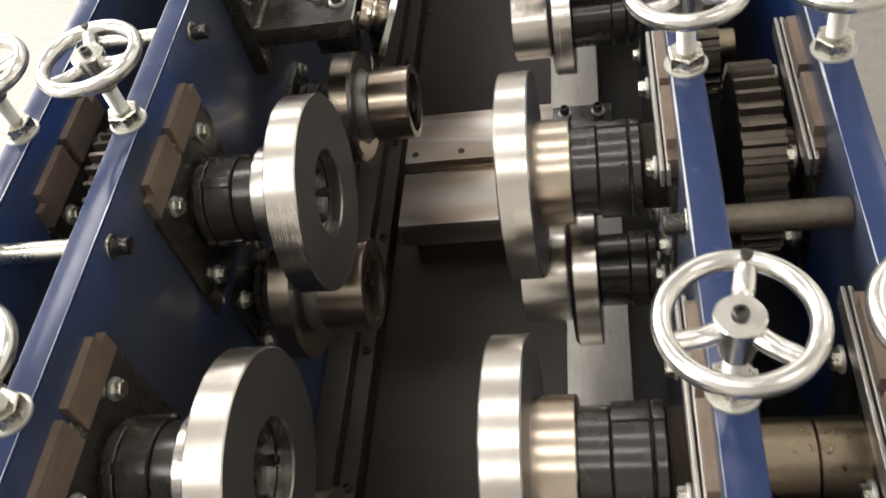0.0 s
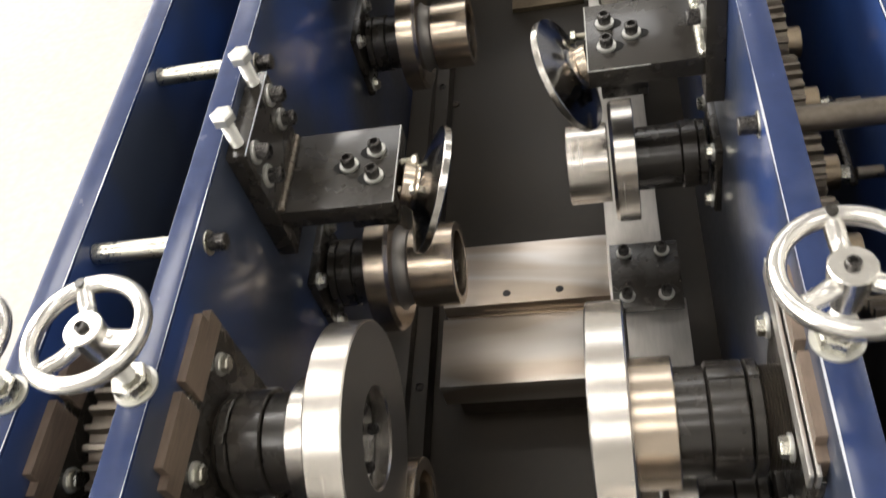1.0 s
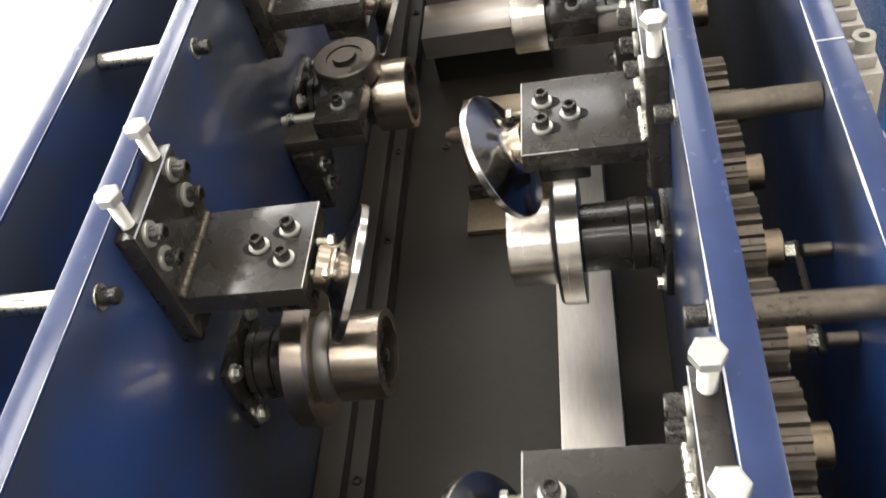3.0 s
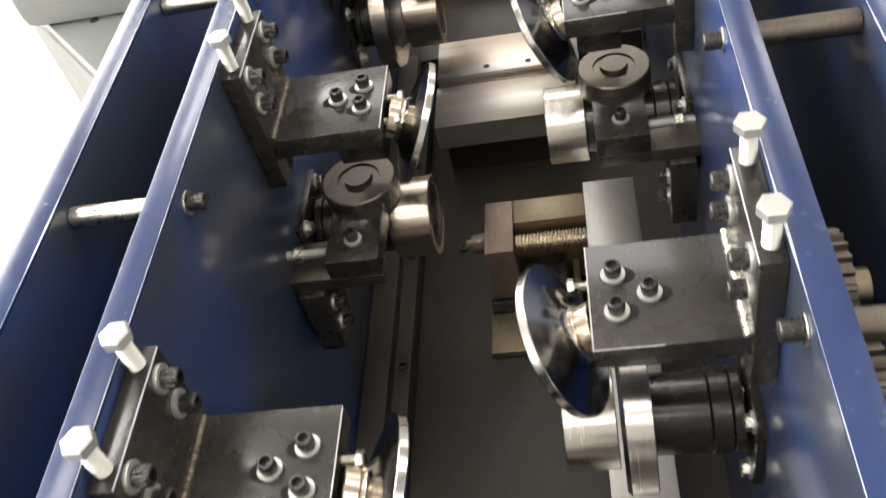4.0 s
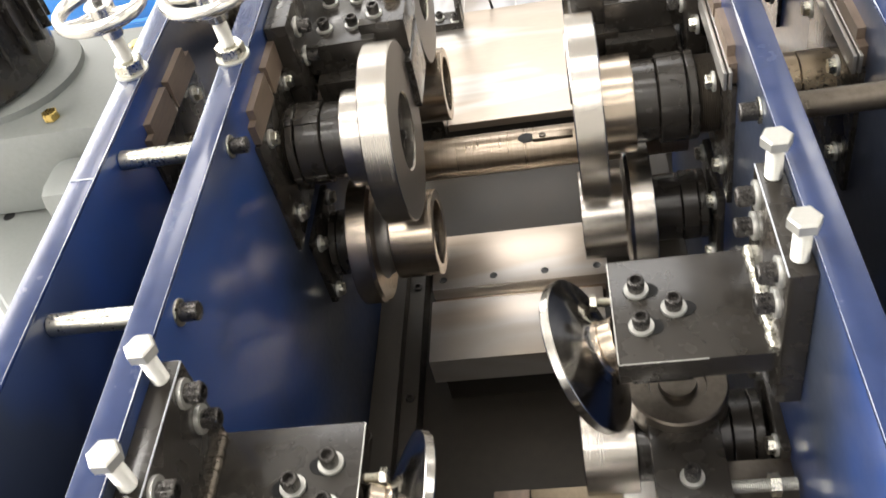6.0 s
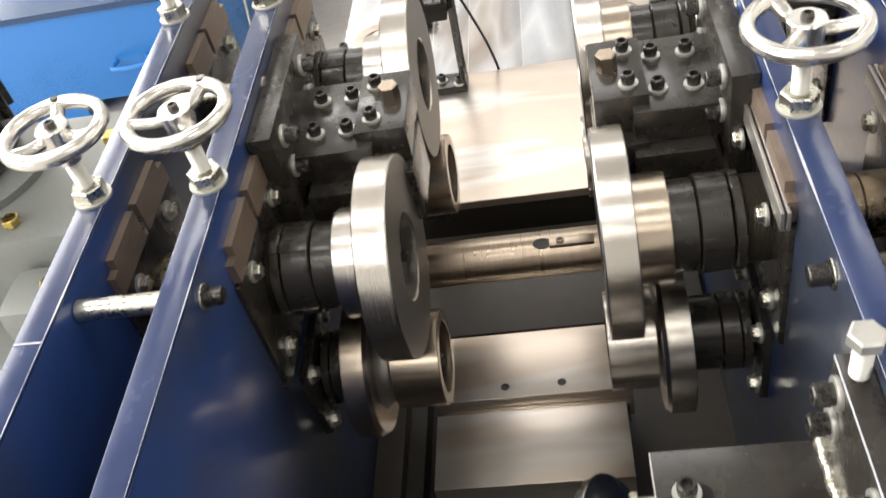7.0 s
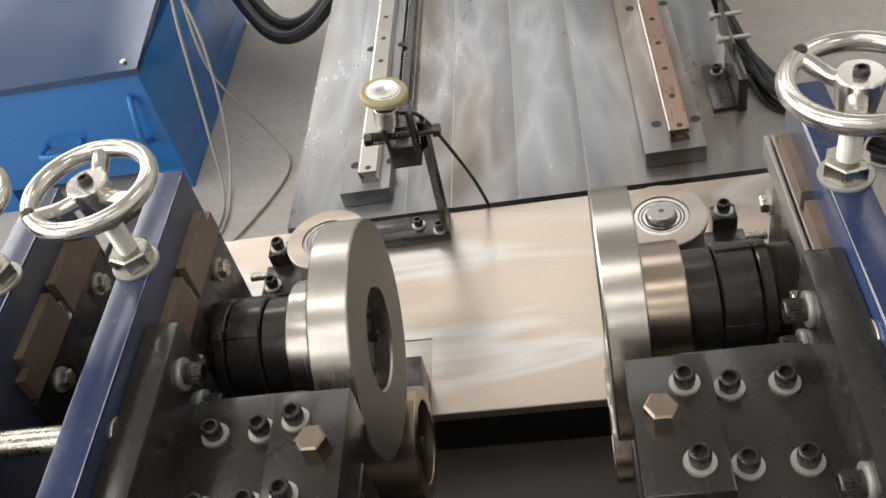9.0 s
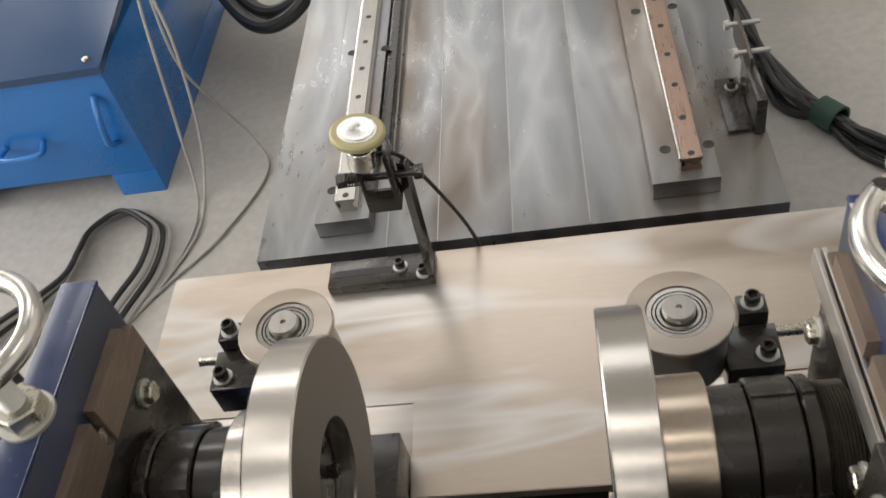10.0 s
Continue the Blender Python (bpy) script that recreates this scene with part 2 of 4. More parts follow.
def solid(name, bm, mat, label, category, kind="", group=""):
    return tagged(new(name, meshed(name, bm, mat)), label, category, group, kind)


N = bmesh.new


# shared meshes: socket screw, washer, hexagon screw (heads point along local +z, from the seat at z = 0)
def socket_head():
    bm = N()
    r, h = 0.0078, 0.0135
    lathe(bm, [(0, 0), (0, r), (h - 0.001, r), (h, r - 0.001), (h, 0.0052), (h - 0.006, 0.0048), (h - 0.006, 0)], seg=24)
    # knurled band round the head
    for k in range(24):
        a = 6.283185 * (k + 0.5) / 24
        c, n = Vector((math.cos(a), math.sin(a), 0)), Vector((-math.sin(a), math.cos(a), 0))
        v = [bm.verts.new(c * (r - 0.0002) + n * w + Vector((0, 0, z))) for w, z in ((-0.0006, 0.003), (0.0006, 0.003), (0.0006, h - 0.002), (-0.0006, h - 0.002))]
        t = [bm.verts.new(c * (r + 0.0005) + Vector((0, 0, z))) for z in (0.0034, h - 0.0024)]
        bm.faces.new((v[0], t[0], t[1], v[3]))
        bm.faces.new((v[1], v[2], t[1], t[0]))
        bm.faces.new((v[0], v[1], t[0]))
        bm.faces.new((v[2], v[3], t[1]))
    return meshed("socket_screw", bm, BOLT)


def ring_washer(r0=0.0062, r1=0.0122, h=0.0036, name="washer", mat=None):
    return meshed(name, lathe(N(), [(0, r0), (0, r1 - 0.0004), (h * 0.5, r1), (h, r1 - 0.0004), (h, r0)], seg=28, closed=True), mat or ZINC)


def hex_head(r=0.0095, h=0.0075, shank=0.0, sr=0.005, name="hexagon_screw", mat=None):
    bm = N()
    lathe(bm, [(0, 0), (0, r), (h - 0.0014, r), (h, r * 0.84), (h, 0)], seg=6)
    if shank:
        threads = [(-shank, 0), (-shank, sr)]
        k = -shank
        while k < -0.0016:
            threads += [(k + 0.0008, sr), (k + 0.0016, sr * 0.88)]
            k += 0.0016
        lathe(bm, threads + [(0, sr), (0, 0)], seg=16)
    return meshed(name, bm, mat or ZINC, 25)


SOCKET, WASHER, HEX, WIDE_WASHER = socket_head(), ring_washer(mat=GALV), hex_head(), ring_washer(0.006, 0.0135, 0.0022)
BIG_HEX = hex_head(0.0138, 0.0105, 0.036, 0.0078, "adjusting_screw", GALV)
SPACER_SLEEVE = meshed("sleeve", cyl(N(), 0, 0.018, 0.0095, seg=24), BOLT)
NUTSTUD = meshed("stud_nut", lathe(lathe(N(), [(0, 0), (0, 0.0105), (0.009, 0.0105), (0.0095, 0.009), (0.0095, 0)], seg=6), [(0.0095, 0.0055), (0.018, 0.0055), (0.019, 0.0045), (0.019, 0)], seg=16), ZINC, 25)


def screw(parent, m, kind="socket", label=""):
    """A screw with its washer, seated at m, heads along local +z."""
    head = part("socket_screw" if kind == "socket" else "hexagon_screw", SOCKET if kind == "socket" else HEX, None, parent, label)
    head.matrix_local = m @ Matrix.Translation((0, 0, 0.0036))
    w = part("washer", WASHER, None, head, "zinc plated washer")
    w.matrix_local = Matrix.Translation((0, 0, -0.0036))
    return head


def along(axis, x, y, z, flip=False):
    m = AXES[axis].copy()
    if flip:
        m = m @ Matrix.Rotation(radians(180), 4, "X")
    return Matrix.Translation((x, y, z)) @ m


# ---- structure: hall and ground ----
bm = N()
bx(bm, -40, 40, -40, 40, FLOOR - 0.2, FLOOR, 0)
solid("ground", bm, FLOORM, "pale dusty concrete workshop floor", "floor", "structure")


def wall_with_band(name, x, z0, z1):
    bm = N()
    bx(bm, x - 0.1, x + 0.1, -5.4, 12.4, FLOOR, z0, 0)
    bx(bm, x - 0.1, x + 0.1, -5.4, 12.4, z1, 6.3, 0)
    y = -5.4
    while y < 12.5:
        bx(bm, x - 0.098, x + 0.098, y - 0.1, y + 0.1, z0, z1, 0)
        y += 2.966
    return solid(name, bm, WALLM, "pale painted hall wall with a band of windows", "wall", "structure")


wall_with_band("wall_west", -5.5, 1.0, 4.2)
bm = N()
bx(bm, 5.4, 5.6, -5.4, 12.4, FLOOR, 6.3, 0)
solid("wall_east", bm, WALLM, "pale painted hall wall", "wall", "structure")
# end walls out of view, darkened so the bench reflects less light
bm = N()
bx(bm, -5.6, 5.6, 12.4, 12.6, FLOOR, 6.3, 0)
solid("wall_north", bm, DARKWALL, "unseen grey end wall, darkened to dim the bench reflection", "wall", "structure")
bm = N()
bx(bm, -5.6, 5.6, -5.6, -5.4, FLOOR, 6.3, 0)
solid("wall_south", bm, DARKWALL, "unseen grey end wall, darkened to dim the bench reflection", "wall", "structure")
# roof out of view; its east openings exist for the added fill
bm = N()
bx(bm, -5.6, -4.95, -5.6, 12.6, 6.3, 6.42, 0)
bx(bm, -2.55, -2.15, -5.6, 12.6, 6.3, 6.42, 0)
shut = [-5.6] + [y for pair in SKY_FILL_SPANS for y in pair] + [12.6]
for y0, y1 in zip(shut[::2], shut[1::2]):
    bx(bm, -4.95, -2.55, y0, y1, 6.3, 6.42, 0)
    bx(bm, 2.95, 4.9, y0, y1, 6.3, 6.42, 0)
bx(bm, 4.9, 5.6, -5.6, 12.6, 6.3, 6.42, 0)
bx(bm, 0.75, 2.95, -3.5, 2.3, 6.3, 6.42, 0)
for y0, y1, x1 in ((-5.6, -3.5, 2.95), (-2.9, -0.9, 0.75), (-0.3, 1.7, 0.75), (2.3, 6.75, 2.95), (10.65, 12.6, 2.95)):
    bx(bm, -2.15, x1, y0, y1, 6.3, 6.42, 0)
bx(bm, 1.2, 2.95, 6.75, 10.65, 6.3, 6.42, 0)
solid("ceiling", bm, ROOFM, "unseen grey hall roof with openings for the added roof lights", "ceiling", "structure")

# ---- the roll former: frame ----
RAIL = 0.99
Y0, Y1 = -1.6, 2.468
PLATES = {"left_outer": (-0.367, -0.338), "left_inner": (-0.237, -0.208), "right_inner": (0.350, 0.379), "right_outer": (0.484, 0.512)}
UPPER = [-0.62, -0.262, 0.094, 2.005, 2.366]
UZ, LZ = 0.832, 0.645
LEFT_LOW = [0.452, 0.955, 1.475]
RIGHT_LOW = [0.612, 1.118, 1.636]


def side_frame(key):
    x0, x1 = PLATES[key]
    th = thing("machine_side_frame", "deep blue painted steel side plate of the roll former", "machine frame", group="side plates of the roll former", kind="structure")
    bm = N()
    bx(bm, x0, x1, Y0, Y1, 0.20, RAIL - 0.002, 0.002)
    part("plate", bm, BLUE, th)
    bm = N()
    bx(bm, x0 - 0.0006, x1 + 0.0006, Y0 - 0.0006, Y1 + 0.0006, RAIL - 0.004, RAIL, 0.0012)
    part("top_edge", bm, NAVY, th, "scuffed blue top edge with haze and reflection in its colour")
    rng = random.Random(key)
    side = x0 if key.startswith("right") else x1
    bm = N()
    y, prev = Y0, None
    while y < Y1:
        w = 0.00012 + 0.0016 * max(0, noise.noise((y * 9, x0 * 50, 0)) + (0.12 if key.startswith("right") else -0.12)) + rng.uniform(0, 0.0002)
        row = [bm.verts.new((side - w, y, RAIL + 0.0004)), bm.verts.new((side + w, y, RAIL + 0.0004)), bm.verts.new((side + w * (1 if side == x1 else -1) , y, RAIL - 0.0012 - w))]
        if prev:
            bm.faces.new((prev[0], prev[1], row[1], row[0]))
        prev = row
        y += 0.02
    part("worn_edge", bm, WORN, th, "chipped bare edge")
    joint = {"left_outer": 1.785, "right_outer": 1.03}.get(key)
    if joint:
        bm = N()
        bx(bm, x0 + 0.001, x1 - 0.001, joint, joint + 0.0016, RAIL + 0.0002, RAIL + 0.0008, 0)
        part("joint_line", bm, WORN, th, "bare joint line across the top edge")
    return th


for key in PLATES:
    side_frame(key)

# bed plate between the frames and the base under it
bm = N()
bx(bm, -0.40, 0.55, Y0, 2.98, 0.16, 0.27, 0.003)
solid("machine_bed", bm, BED, "oily dark steel bed plate of the roll former", "machine bed", "structure")
bm = N()
for x0, x1 in ((-0.38, -0.28), (0.02, 0.14), (0.42, 0.53)):
    bx(bm, x0, x1, Y0, 2.5, FLOOR, 0.1595, 0.003)
solid("machine_base", bm, BLUE, "blue steel base beams under the bed plate", "machine base", "structure")


# ---- forming rolls ----
def upper_roll(side, y):
    """An upper roll on its shaft. Local x runs from the frame to the middle of the machine; side -1 stands left."""
    left = side < 0
    th = thing("upper_forming_roll", "large ground steel disc roll on a black spindle", "forming roll", group="upper forming rolls")
    # local origin on the axis at the inner plate; +x towards the middle
    th.matrix_world = Matrix.Translation((-0.208, y, UZ)) if left else Matrix.Translation((0.350, y, UZ)) @ Matrix.Rotation(radians(180), 4, "Z")
    ax = AXES["x"]
    if left:
        d0, d1, c0 = 0.126, 0.163, 0.088
    else:
        d0, d1, c0 = 0.145, 0.180, 0.106
    R = 0.118
    bm = N()
    rec = 0.05
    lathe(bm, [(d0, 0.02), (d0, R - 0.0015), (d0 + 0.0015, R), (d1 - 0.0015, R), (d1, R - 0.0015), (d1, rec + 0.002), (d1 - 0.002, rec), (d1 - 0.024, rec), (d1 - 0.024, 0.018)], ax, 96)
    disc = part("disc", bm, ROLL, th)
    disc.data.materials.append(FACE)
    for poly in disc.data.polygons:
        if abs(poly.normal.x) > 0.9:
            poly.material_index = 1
    bm = N()
    cyl(bm, d1 - 0.0238, d1 - 0.018, rec - 0.0015, ax, 48)
    hubd = part("hub_cap", bm, BLACK, th, "black recessed hub plate")
    for k in range(4):
        a = radians(45 + 90 * k)
        s = part("socket_screw", SOCKET, None, hubd)
        s.matrix_local = Matrix.Translation((d1 - 0.0183, 0.03 * math.cos(a), 0.03 * math.sin(a))) @ AXES["x"] @ Matrix.Scale(0.75, 4)
    bm = N()
    rc = 0.064 if left else 0.062
    lathe(bm, [(c0, 0.02), (c0, rc - 0.001), (c0 + 0.0012, rc), (d0, rc), (d0, 0.02)], ax, 64)
    part("collar", bm, COLLAR if not left else ROLL, th, "bright turned collar")
    bm = N()
    a0 = c0 - 0.028
    lathe(bm, [(a0, 0.02), (a0, 0.050), (a0 + 0.001, 0.051), (c0 - 0.001, 0.051), (c0, 0.050), (c0, 0.02)], ax, 64)
    part("spacer", bm, BLACK, th)
    for n0, n1 in ((a0 - 0.034, a0 - 0.001), (a0 - 0.047, a0 - 0.036)):
        bm = N()
        lathe(bm, [(n0, 0.02), (n0, 0.053), (n0 + 0.0015, 0.0545), (n1 - 0.0015, 0.0545), (n1, 0.053), (n1, 0.02)], ax, 64)
        nut = part("lock_nut", bm, BLACK, th, "black slotted lock nut")
        for k in range(4):
            bm = N()
            bx(bm, n0 + 0.0006, n1 - 0.0006, -0.006, 0.006, 0.0533, 0.0563, 0.0006)
            bmesh.ops.rotate(bm, verts=bm.verts, matrix=Matrix.Rotation(radians(20 + 90 * k), 3, "X"))
            part("wrench_lug", bm, BLACK, nut)
    bm = N()
    h, prof = 0.006, [(0.004, 0.02)]
    while h < a0 - 0.045:
        prof += [(h, 0.0465), (h + 0.0012, 0.0485), (h + 0.0024, 0.0465)]
        h += 0.0025
    lathe(bm, prof + [(a0 - 0.044, 0.02)], ax, 48)
    part("thread", bm, GEAR, th, "worn steel spindle thread")
    return th


def lower_roll(side, y, single=False, full=False):
    left = side < 0
    th = thing("lower_forming_roll", "stepped ground steel roll on a black spindle", "forming roll", group="lower forming rolls")
    th.matrix_world = Matrix.Translation((-0.208, y, LZ)) if left else Matrix.Translation((0.350, y, LZ)) @ Matrix.Rotation(radians(180), 4, "Z")
    ax = AXES["x"]
    if left:
        e = 0.17 if full else 0.184
        if not full and not single:
            e += 0.010
        c0, g0, f0 = e - 0.062, e - 0.082, e - 0.115
    else:
        e = 0.184 if full else 0.208
        c0, g0, f0 = e - 0.058, e - 0.062, e - 0.096
    rb, rec = (0.062 if full else 0.058), 0.046
    RF = 0.095 if full else 0.088
    if single:
        c0, f0 = (e - 0.058, None)
    bm = N()
    lathe(bm, [(c0, 0.02), (c0, rb - 0.001), (c0 + 0.001, rb), (e - 0.001, rb), (e, rb - 0.001), (e, rec + 0.001), (e - 0.001, rec), (e - 0.028, rec), (e - 0.028, 0.01)], ax, 80)
    part("barrel", bm, COLLAR if left else ROLL, th, "bright ground roll barrel")
    bm = N()
    cyl(bm, e - 0.0278, e - 0.022, rec - 0.001, ax, 40)
    cap = part("hub_cap", bm, BLACK, th, "black recessed hub plate")
    for k in range(4):
        a = radians(30 + 90 * k)
        s = part("socket_screw", SOCKET, None, cap)
        s.matrix_local = Matrix.Translation((e - 0.0223, 0.026 * math.cos(a), 0.026 * math.sin(a))) @ AXES["x"]
    start = c0
    if f0 is not None:
        bm = N()
        lathe(bm, [(f0, 0.02), (f0, RF - 0.001), (f0 + 0.001, RF), (g0 - 0.005, RF), (g0, RF - 0.005), (g0, 0.02)], ax, 88)
        part("flange", bm, COLLAR if left else ROLL, th, "bright ground flange ring")
        if left:
            bm = N()
            lathe(bm, [(g0, 0.02), (g0, 0.06), (g0 + 0.005, 0.055), (g0 + 0.012, 0.052), (c0 - 0.004, 0.052), (c0, rb - 0.003), (c0, 0.02)], ax, 72)
            part("groove_ring", bm, FACE, th, "dull turned groove ring")
        start = f0
    bm = N()
    lathe(bm, [(0.05, 0.02), (0.05, 0.045), (0.051, 0.046), (start - 0.001, 0.046), (start, 0.045), (start, 0.02)], ax, 56)
    part("spacer", bm, BLACK, th)
    for n0, n1 in ((0.028, 0.049), (0.016, 0.0265)):
        bm = N()
        lathe(bm, [(n0, 0.015), (n0, 0.047), (n0 + 0.001, 0.048), (n1 - 0.001, 0.048), (n1, 0.047), (n1, 0.015)], ax, 56)
        part("lock_nut", bm, BLACK, th, "black slotted lock nut")
    bm = N()
    bx(bm, -0.003, 0.010, -0.062, 0.062, -0.062, 0.062, 0.003)
    flange = part("bearing_flange", bm, BLACK, th, "black square bearing flange")
    for sy in (-1, 1):
        for sz in (-1, 1):
            screw(flange, Matrix.Translation((0.010, 0.048 * sy, 0.048 * sz)) @ AXES["x"], "hex")
    return th


for y in UPPER:
    for side in (-1, 1):
        upper_roll(side, y)
        lower_roll(side, y, full=True)
for i, y in enumerate(LEFT_LOW):
    lower_roll(-1, y, single=(i == 2))
for i, y in enumerate(RIGHT_LOW):
    lower_roll(1, y, single=(i == 2))


# ---- bearing slides and handwheels ----
def bearing_slide(x, y, side):
    """A cover plate with a notched brown guide bar, on the face of a side plate. side +1 faces right."""
    th = thing("bearing_slide", "black bearing slide with a notched brown flame-cut guide bar", "bearing slide",
               Matrix.Translation((x, y, 0)) if side > 0 else Matrix.Translation((x, y, 0)) @ Matrix.Rotation(radians(180), 4, "Z"), group="bearing slides")
    bm = N()
    bx(bm, -0.003, 0.006, -0.1, 0.1, 0.735, 0.911, 0.002)
    part("cover_plate", bm, BLACK, th)
    if side < 0:
        for a in (0.0065, 0.0125):
            bm = N()
            bx(bm, a, a + 0.004, -0.105, 0.105, 0.912, 0.935, 0.001)
            part("gib_strip", bm, GREYBAR, th, "bright edged steel gib strip")
    for s in (-1, 1):
        bm = N()
        r = bmesh.ops.create_cube(bm, size=1)
        bmesh.ops.scale(bm, vec=(0.012, 0.09, 0.04), verts=r["verts"])
        bmesh.ops.translate(bm, vec=(0.003, 0.0505 * s, 0.9335), verts=r["verts"])
        # the outer end is rounded off
        ends = [e for e in bm.edges if abs(e.verts[0].co.x - e.verts[1].co.x) > 0.01 and abs(e.verts[0].co.y - 0.0955 * s) < 0.002 and e.verts[0].co.z > 0.93]
        bmesh.ops.bevel(bm, geom=ends, offset=0.014, segments=4, affect="EDGES")
        part("guide_bar", bm, RUST, th, "brown flame-cut guide bar")
    bm = N()
    bx(bm, -0.001, 0.006, -0.005, 0.005, 0.91, 0.935, 0.001)
    part("notch_block", bm, ZINC, th, "small bright stop block")
    for s in (-1, 1):
        screw(th, Matrix.Translation((0.006 if side > 0 else 0.017, 0.06 * s, 0.893)) @ AXES["x"], "hex", "zinc hexagon screw")
    for s in (-1, 1):
        screw(th, Matrix.Translation((0.006, 0.06 * s, 0.765)) @ AXES["x"], "hex", "zinc hexagon screw")
    return th


def handwheel():
    th = thing("handwheel", "chromed three-spoke handwheel on a threaded spindle with a zinc nut", "handwheel", group="handwheels on the side plates")
    bm = N()
    R, r = 0.0495, 0.0072
    lathe(bm, [(0.089 + 1.15 * r * math.sin(6.283185 * k / 14), R + r * math.cos(6.283185 * k / 14)) for k in range(14)], seg=64, closed=True)
    part("rim", bm, WHEEL, th, "polished chrome rim")
    bm = N()
    lathe(bm, [(0.052, 0), (0.052, 0.012), (0.062, 0.0135), (0.083, 0.0165), (0.0945, 0.0172), (0.096, 0.016), (0.096, 0.0062), (0.091, 0.006), (0.091, 0)], seg=40)
    part("hub", bm, WHEEL, th, "dull turned hub face")
    for k in range(3):
        bm = N()
        a = radians(120 * k)
        pts = spline([(0.013, 0, 0.084), (0.027, 0, 0.084), (0.042, 0, 0.0875), (0.0495, 0, 0.089)], 5)
        tube(bm, pts, 0.0062, 12)
        bmesh.ops.scale(bm, vec=(1, 1.25, 1), verts=bm.verts[:])
        bmesh.ops.rotate(bm, verts=bm.verts[:], matrix=Matrix.Rotation(a, 3, "Z"))
        part("spoke", bm, WHEEL, th)
    bm = N()
    cyl(bm, 0.09, 0.0975, 0.0052, Matrix.Translation((0.0495, 0, 0)), 20)
    part("handle_socket", bm, BLACK, th, "dark threaded handle hole")
    bm = N()
    lathe(bm, [(0.0905, 0), (0.0905, 0.0055), (0.1, 0.0055), (0.101, 0.0045), (0.101, 0.003), (0.098, 0.003), (0.098, 0)], seg=16)
    part("end_screw", bm, BOLT, th)
    bm = N()
    prof, h = [(-0.01, 0), (-0.01, 0.0085)], 0.0
    while h < 0.052:
        prof += [(h, 0.0088), (h + 0.0011, 0.0079), (h + 0.0022, 0.0088)]
        h += 0.0022
    lathe(bm, prof + [(0.054, 0)], seg=24)
    part("spindle", bm, GALV, th, "pale threaded spindle")
    bm = N()
    lathe(bm, [(0.003, 0), (0.003, 0.0168), (0.0045, 0.018), (0.017, 0.018), (0.0185, 0.0165), (0.0185, 0)], seg=6)
    part("lock_nut", bm, ZINC, th, "zinc hexagon lock nut")
    part("washer", ring_washer(0.008, 0.021, 0.003, mat=GALV), None, th)
    return th


first_wheel = None
turns = {(-1, 0): 95, (1, 0): 80, (-1, 1): 100, (1, 1): 78, (-1, 2): 110, (1, 2): 95, (-1, 3): 70, (1, 3): 112, (-1, 4): 215, (1, 4): 130}
for i, y in enumerate(UPPER):
    for x, s in ((-0.2225, -1), (0.3645, 1), (-0.3525, -2), (0.498, 2)):
        if i == 0 and abs(s) == 2:
            continue
        m = pose(x, y - 0.02, RAIL, 0, 0, turns[(1 if s > 0 else -1, i)] + (35 if abs(s) == 2 else 0))
        if first_wheel is None:
            first_wheel = handwheel()
            first_wheel.matrix_world = m
        else:
            copy_thing(first_wheel, m)
    bearing_slide(-0.208, y, 1)
    bearing_slide(0.350, y, -1)
    bearing_slide(-0.338, y, 1)
    bearing_slide(0.484, y, -1)


# ---- side roll brackets with three screws ----
def cone_roll(y, side):
    """The flared side roll that leans down to the middle."""
    left = side < 0
    c = Vector((-0.014 if left else 0.1625, y - (0.014 if left else 0.0185), 0.831))
    n = Vector((0.894 * -side, 0, -0.448)).normalized()
    m = Matrix.Translation(c) @ n.to_track_quat("Z", "Y").to_matrix().to_4x4()
    th = thing("flared_side_roll", "polished flared side roll leaning towards the middle", "side roll", m, group="flared side rolls")
    bm = N()
    lathe(bm, [(-0.0165, 0.008), (-0.0165, 0.0285), (-0.0145, 0.031), (-0.0125, 0.036), (-0.0095, 0.048), (-0.006, 0.0605), (-0.0025, 0.072), (-0.001, 0.0775)], seg=96)
    flare = part("flare", bm, FLARE, th, "dark polished conical flare")
    bm = N()
    lathe(bm, [(-0.001, 0.06), (-0.0008, 0.0776), (0.0, 0.0786), (0.0075, 0.0786), (0.009, 0.0775), (0.009, 0.03), (0.003, 0.028), (0.003, 0.010)], seg=96)
    part("rim", bm, CHROME, flare, "bright ground rim band")
    bm = N()
    lathe(bm, [(-0.036, 0.008), (-0.036, 0.025), (-0.035, 0.026), (-0.0225, 0.026), (-0.0215, 0.0245), (-0.0205, 0.026), (-0.0185, 0.0275), (-0.0167, 0.0285), (-0.0166, 0.008)], seg=64)
    part("neck", bm, COLLAR, th, "warm-toned turned neck")
    return th


